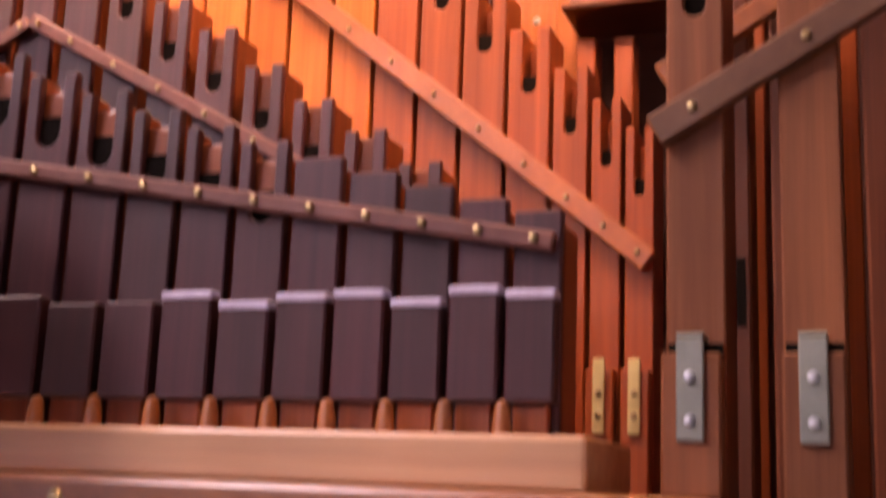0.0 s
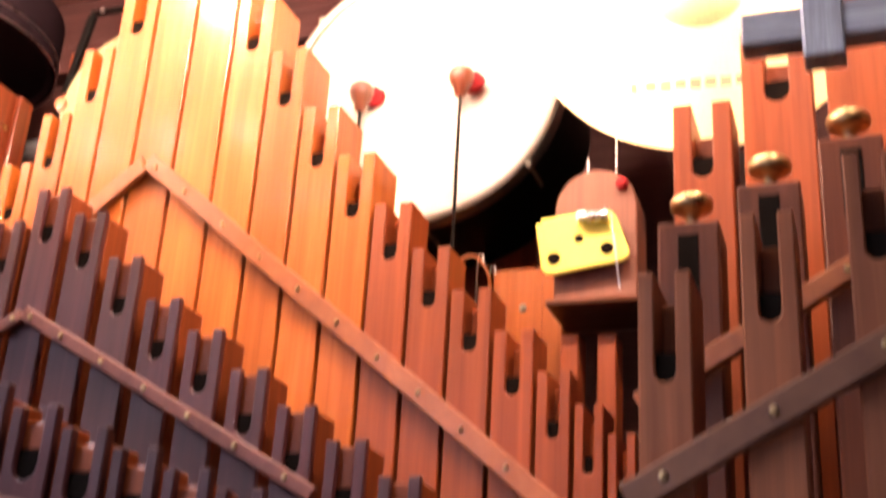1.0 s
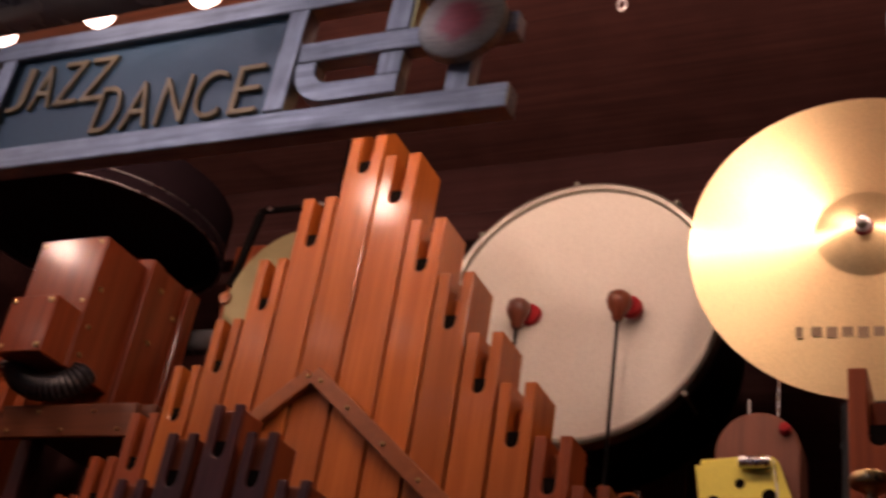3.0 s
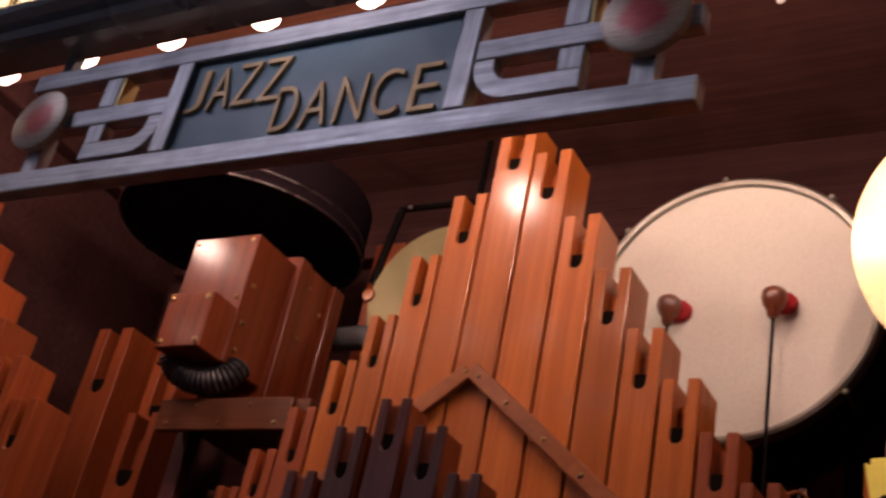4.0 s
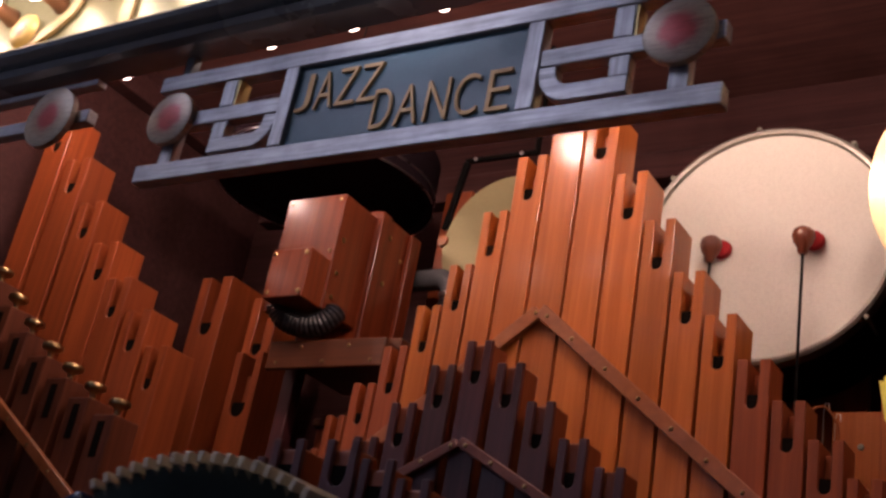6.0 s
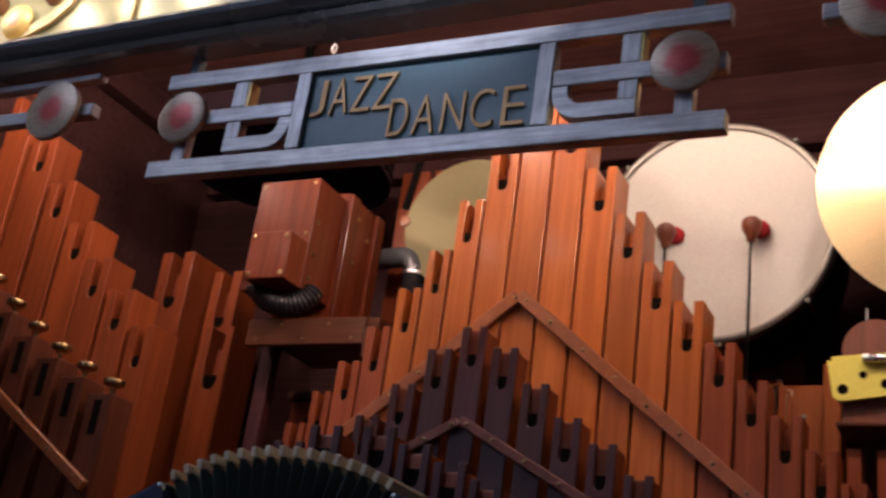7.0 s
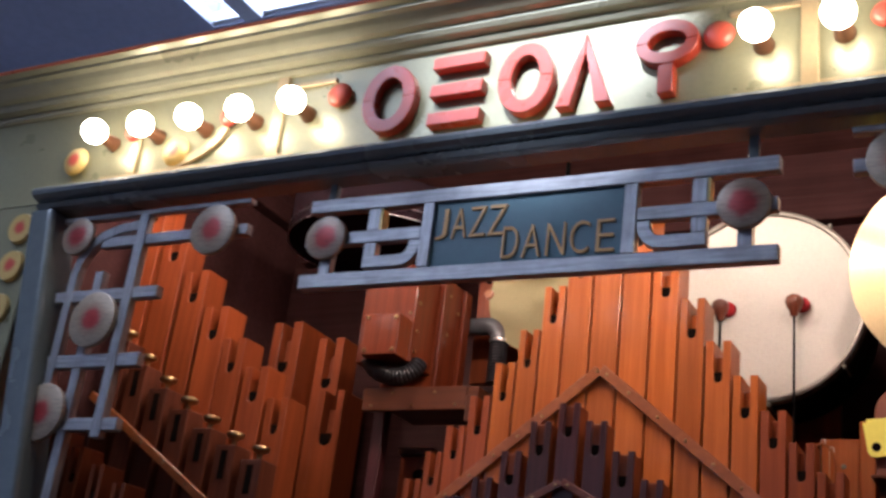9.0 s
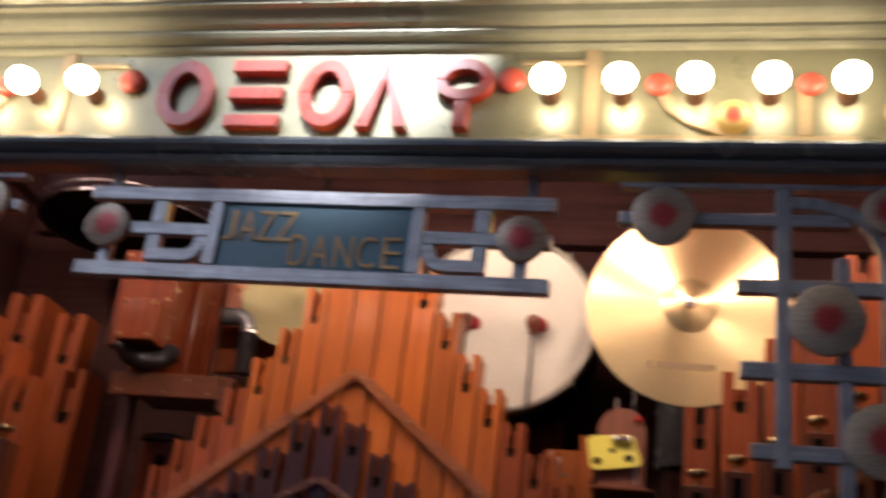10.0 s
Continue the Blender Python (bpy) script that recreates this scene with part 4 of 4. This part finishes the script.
def letter(ch, x0, x1, z0, z1, y, depth, material, parent):
    """One raised letter that fills the given width and height."""
    cu = bpy.data.curves.new("letter", "FONT")
    cu.body, cu.size, cu.extrude, cu.offset = ch, 0.1, depth / 2, -0.0014
    ob = new("letter", cu)
    bpy.context.view_layer.update()
    me = bpy.data.meshes.new_from_object(ob.evaluated_get(bpy.context.evaluated_depsgraph_get()))
    bpy.data.objects.remove(ob)
    xs, zs = [v.co.x for v in me.vertices], [v.co.y for v in me.vertices]
    kx, kz = (x1 - x0) / (max(xs) - min(xs)), (z1 - z0) / (max(zs) - min(zs))
    base = root_of(parent)
    for v in me.vertices:
        v.co = (x0 + (v.co.x - min(xs)) * kx - base.x, y - v.co.z - base.y, z0 + (v.co.y - min(zs)) * kz - base.z)
    me.materials.clear()
    me.materials.append(material)
    lo = new("letter", me)
    lo.parent = parent
    return lo


for ch, x0, x1 in zip("JAZZ", (-0.959, -0.926, -0.890, -0.853), (-0.935, -0.896, -0.858, -0.817)):
    letter(ch, x0, x1, 2.337, 2.396, SY + 0.006, 0.005, GOLD, t)
for ch, x0, x1 in zip("DANCE", (-0.821, -0.782, -0.737, -0.693, -0.646), (-0.791, -0.748, -0.703, -0.659, -0.614)):
    letter(ch, x0, x1, 2.291, 2.351, SY + 0.006, 0.005, GOLD, t)

t.rotation_euler = (0, radians(0.6), 0)  # hangs a little askew

# ---- side lattices of the front ----
for s in (-1, 1):
    t = thing("front_lattice", (XC + s * 0.86, 0.615, 1.85), "silver art deco lattice with red-centred discs", "lattice", "front lattices")
    X = lambda a: XC + s * a
    def bar(a0, a1, z0, z1, y=0.615, name="rail", material=None):
        q = sorted((X(a0), X(a1)))
        return part(name, box(q[0], q[1], y, y + 0.02, z0, z1, 0.0015), material or (SILVER if abs(a1 - a0) > z1 - z0 else SILVER_Z), t)
    bar(0.577, 1.10, 2.452, 2.463)
    bar(0.577, 0.96, 2.384, 2.407, 0.617)
    bar(0.839, 0.864, 1.97, 2.4518, 0.613, "upright")
    bar(0.775, 1.07, 2.262, 2.287, 0.616)
    bar(0.784, 1.07, 2.116, 2.144, 0.616)
    bar(0.802, 1.03, 1.985, 2.010, 0.616)
    bar(0.935, 0.958, 1.80, 2.33, 0.6185, "upright")
    path = [(X(0.865), 2.428), (X(0.91), 2.425)] + [(X(0.915 + 0.10 * math.sin(radians(q))), 2.32 + 0.10 * math.cos(radians(q))) for q in range(10, 91, 16)] + [(X(1.015), 2.2), (X(1.015), 1.80)]
    part("arch", prism(band(path, 0.022), 0.6145, 0.6335, 0.001), SILVER_Z, t)
    for a, z, r in ((0.652, 2.394, 0.054), (0.920, 2.215, 0.060), (1.0, 2.02, 0.060), (1.02, 2.41, 0.042)):
        part("disc", turned([(0.0, -0.012), (r - 0.004, -0.012), (r, -0.010), (r, 0.0), (0.0, 0.0)], (X(a), 0.6125, z), "y", 40), DISC, t, "red-centred gilt disc", (X(a), 0.6125, z), True)
    q = sorted((X(1.10), X(1.145)))
    pb = box(q[0] - 0.012, q[1] + 0.012, 0.575, 0.66, 1.2, 2.4755, 0.012, 3)
    for v in pb.verts:
        v.co.x -= s * 0.165 * (2.4755 - v.co.z)
    structure("front_post", pb, LEDGE, "blue-green rounded post of the organ front", "post")
    q = sorted((X(1.1455), X(2.1)))
    structure("front_pilaster", box(q[0], q[1], 0.60, 0.64, 0, 2.4995, 0.003), OLIVE, "olive-gold painted side panel of the organ front", "panel")
    for a, z in ((1.19, 2.44), (1.19, 2.35), (1.2, 2.25), (1.2, 2.14)):
        d = thing("wall_disc", (X(a), 0.598, z), "painted red-centred disc on the olive panel", "disc", "panel discs")
        part("disc", turned([(0.0, -0.010), (0.034, -0.009), (0.037, 0.0)], (X(a), 0.598, z), "y", 28), ROSE, d, "", (X(a), 0.598, z), True)

# ---- frieze and cornice ----
FX0, FX1 = XC - 2.1, XC + 2.1
structure("frieze_board", box(FX0, FX1, 0.60, 0.64, 2.50, 2.803, 0), OLIVE, "olive-gold painted frieze board", "frieze")
structure("frieze_moulding", moulding([(0.645, 2.476), (0.60, 2.476), (0.585, 2.479), (0.578, 2.487), (0.585, 2.494), (0.572, 2.497), (0.561, 2.503), (0.558, 2.511), (0.563, 2.519), (0.575, 2.523), (0.5995, 2.5235), (0.5995, 2.499), (0.645, 2.499)], XC - 1.146, XC + 1.146), LEDGE, "dark blue-green moulding under the frieze", "moulding")
structure("moulding_bead", moulding([(0.566, 2.5205), (0.572, 2.5245), (0.5995, 2.5262), (0.5995, 2.5238), (0.575, 2.5233)], XC - 1.146, XC + 1.146), GILT, "thin gilt bead on the moulding", "moulding")
structure("cornice", moulding([(0.5995, 2.722), (0.590, 2.724), (0.586, 2.731), (0.590, 2.738), (0.572, 2.742), (0.566, 2.750), (0.566, 2.757), (0.553, 2.761), (0.541, 2.772), (0.534, 2.782), (0.520, 2.785), (0.520, 2.792), (0.505, 2.797), (0.5995, 2.8025)], FX0, FX1), CORNICE, "stepped green-gold cornice over the frieze", "cornice")
structure("cornice_edge", moulding([(0.504, 2.7975), (0.502, 2.805), (0.70, 2.811), (0.70, 2.8035), (0.60, 2.8032)], FX0, FX1), COPPER, "copper-red top edge of the cornice", "cornice")

# five raised red shapes on the frieze, kept plain
ZL, ZH = 2.549, 2.694
ZM, ZR = (ZL + ZH) / 2, (ZH - ZL) / 2


def raised(pieces):
    d = thing("raised_sign", (pieces[0][0][0], 0.60, ZL), "raised red painted shape on the frieze", "sign", "raised red shapes")
    for pts in pieces:
        part("slab", prism(pts, 0.576, 0.5995, 0.0012), RED, d)


def hoop(cx, cz, rx, rz, w, n=28):
    """A round frame, as two half bands that butt."""
    halves = []
    for a0 in (0, 180):
        outer = [(cx + rx * math.cos(radians(a0 + 180 * k / n)), cz + rz * math.sin(radians(a0 + 180 * k / n))) for k in range(n + 1)]
        inner = [(cx + (rx - w) * math.cos(radians(a0 + 180 * k / n)), cz + (rz - w) * math.sin(radians(a0 + 180 * k / n))) for k in range(n + 1)]
        halves.append(outer + inner[::-1])
    return halves


raised(hoop(-1.070, ZM, 0.058, ZR, 0.027))
raised([[(-0.980, z - 0.0125), (-0.872, z - 0.0125), (-0.870, z + 0.0125), (-0.978, z + 0.0125)] for z in (ZL + 0.0125, ZM, ZH - 0.0125)])
raised(hoop(-0.785, ZM, 0.054, ZR, 0.026))
raised([[(-0.722, ZL), (-0.694, ZL), (-0.671, ZH - 0.04), (-0.671, ZH)], [(-0.6705, ZH), (-0.6705, ZH - 0.04), (-0.648, ZL), (-0.620, ZL)]])
raised([[(-0.537, ZL), (-0.510, ZL), (-0.510, ZL + 0.056), (-0.537, ZL + 0.056)]] + hoop(-0.5235, ZH - 0.044, 0.056, 0.044, 0.023))

# frieze ornaments: silver strips, discs and bulbs
for s in (-1, 1):
    C = XC - 0.009
    X = lambda a: C + s * a
    t = thing("frieze_ornament", (X(0.7), 0.599, 2.527), "dull gold strips in art deco curves on the frieze", "ornament", "frieze ornaments")
    def flat(a0, a1, z0, z1):
        q = sorted((X(a0), X(a1)))
        part("strip", box(q[0], q[1], 0.592, 0.5995, z0, z1, 0.001), FRIEZEGOLD, t)
    flat(0.512, 0.540, 2.5275, 2.7215)
    flat(0.475, 0.5115, 2.5275, 2.543)
    flat(0.5405, 0.98, 2.5275, 2.543)
    flat(0.885, 0.907, 2.5435, 2.63)
    flat(0.395, 0.5115, 2.69, 2.7)
    path = [(X(0.655), 2.625), (X(0.668), 2.60), (X(0.70), 2.575), (X(0.745), 2.557), (X(0.79), 2.5445)]
    part("curved_strip", prism(band(path, 0.02), 0.591, 0.5985, 0.001), FRIEZEGOLD, t)
    for a, z, r in ((0.378, 2.655, 0.027), (0.645, 2.645, 0.024), (0.775, 2.580, 0.034), (0.905, 2.645, 0.024), (1.06, 2.59, 0.034)):
        d = thing("frieze_disc", (X(a), 0.595, z), "domed red and gold disc on the frieze", "disc", "frieze discs")
        part("disc", turned([(0.0, -0.012), (r * 0.6, -0.0105), (r * 0.9, -0.006), (r, 0.0)], (X(a), 0.5905, z), "y", 28), ROSE if r > 0.03 else ROSERED, d, "", (X(a), 0.5905, z), True)
    for k in range(5):
        x = X(0.452 + 0.1285 * k)
        d = thing("light_bulb", (x, 0.535, 2.625), "glowing round white bulb in a brown socket", "light bulb", "frieze bulbs")
        g = bmesh.new()
        bmesh.ops.create_uvsphere(g, u_segments=20, v_segments=14, radius=0.0272)
        bmesh.ops.translate(g, verts=g.verts, vec=(x, 0.535, 2.625))
        part("globe", g, BULB, d, "glowing white globe", None, True)
        part("socket", turned([(0.013, 0.0225), (0.014, 0.045), (0.018, 0.062), (0.018, 0.0640)], (x, 0.535, 2.625), "y", 18), SOCKET, d, "brown socket", None, True)

# lamps hung behind the frieze, which light the pipes
for k in range(-2, 11):
    x = -1.441 + 0.1605 * k
    d = thing("inner_lamp", (x, 0.70, 2.59), "small glowing lamp hung behind the frieze", "lamp", "inner lamps")
    part("bulb", turned([(0.0, -0.062), (0.012, -0.058), (0.021, -0.045), (0.022, -0.032), (0.015, -0.014), (0.012, -0.006)], (x, 0.70, 2.59), "z", 16), LAMP, d, "glowing bulb", None, True)
    part("socket", turned([(0.013, -0.008), (0.014, 0.0), (0.014, 0.0318), (0.0, 0.0318)], (x, 0.70, 2.59), "z", 16), BLACK, d, "black socket", None, True)

# brighter bulbs higher up behind the frieze, whose sheen lies on the pipes' tops
for k in range(6):
    x = -1.83 + 0.412 * k
    d = thing("high_bulb", (x, 0.78, 2.80), "bright round warm bulb behind the frieze", "light bulb", "high bulbs")
    g = bmesh.new()
    bmesh.ops.create_uvsphere(g, u_segments=18, v_segments=12, radius=0.029)
    bmesh.ops.translate(g, verts=g.verts, vec=(x, 0.78, 2.80))
    part("globe", g, HIGHLAMP, d, "glowing globe", None, True)
    part("socket", turned([(0.012, 0.027), (0.014, 0.035), (0.014, 0.0945)], (x, 0.78, 2.80), "z", 14), BLACK, d, "black socket", None, True)

# ---- accordion on the front shelf ----
AY0, AY1, AZ = 0.40, 0.545, 1.43
t = thing("accordion", (-0.78, 0.45, AZ), "accordion with dark blue casings and fanned green-black bellows", "accordion")
C0, RAD = (-0.737, 1.468), 0.316
n = 17
bm = bmesh.new()
rings = []
for k in range(2 * n + 1):
    a = radians(117 - 54 * k / (2 * n))
    r = RAD + (0.0 if k % 2 else -0.016)
    inner = 0.16
    rings.append([bm.verts.new((C0[0] + q * math.cos(a), y, C0[1] + q * math.sin(a))) for q, y in ((r, AY0 + (0.0 if k % 2 else 0.01)), (r, AY1), (inner, AY1), (inner, AY0 + (0.0 if k % 2 else 0.01)))])
for p, q in zip(rings, rings[1:]):
    for i in range(4):
        bm.faces.new((p[i], p[(i + 1) % 4], q[(i + 1) % 4], q[i]))
bm.faces.new(rings[0])
bm.faces.new(rings[-1])
bellows = part("bellows", bm, BELLOWS, t, "fanned green-black bellows")
for k in range(1, 2 * n, 2):
    a = radians(117 - 54 * k / (2 * n))
    d = Vector((math.cos(a), 0, math.sin(a)))
    c = Vector((C0[0], 0, C0[1])) + d * (RAD + 0.0005)
    e = box(-0.0035, 0.0035, AY0 - 0.002, AY1, -0.008, 0.0035, 0.0012)
    bmesh.ops.rotate(e, verts=e.verts, cent=(0, 0, 0), matrix=Matrix.Rotation(radians(90) - a, 3, "Y"))
    bmesh.ops.translate(e, verts=e.verts, vec=c)
    part("fold_edge", e, CREAM, bellows, "worn cream bellows edge")
for s in (-1, 1):
    a = radians(90 - s * 27.2)
    e = box(-0.0, 0.075, AY0 - 0.01, AY1 + 0.01, -0.20, 0.0, 0.006, 2)
    if s < 0:
        bmesh.ops.scale(e, vec=(-1, 1, 1), verts=e.verts)
    bmesh.ops.rotate(e, verts=e.verts, cent=(0, 0, 0), matrix=Matrix.Rotation(radians(s * 26), 3, "Y"))
    bmesh.ops.translate(e, verts=e.verts, vec=(C0[0] + (RAD - 0.004) * math.cos(a), 0, C0[1] + (RAD - 0.004) * math.sin(a)))
    part("casing", e, NAVY, t, "dark blue casing")
structure("accordion_shelf", box(-1.25, -0.32, 0.34, 0.5495, 1.40, 1.43, 0.003), REDWOOD_X, "wooden shelf below the pipes for the accordion", "shelf")
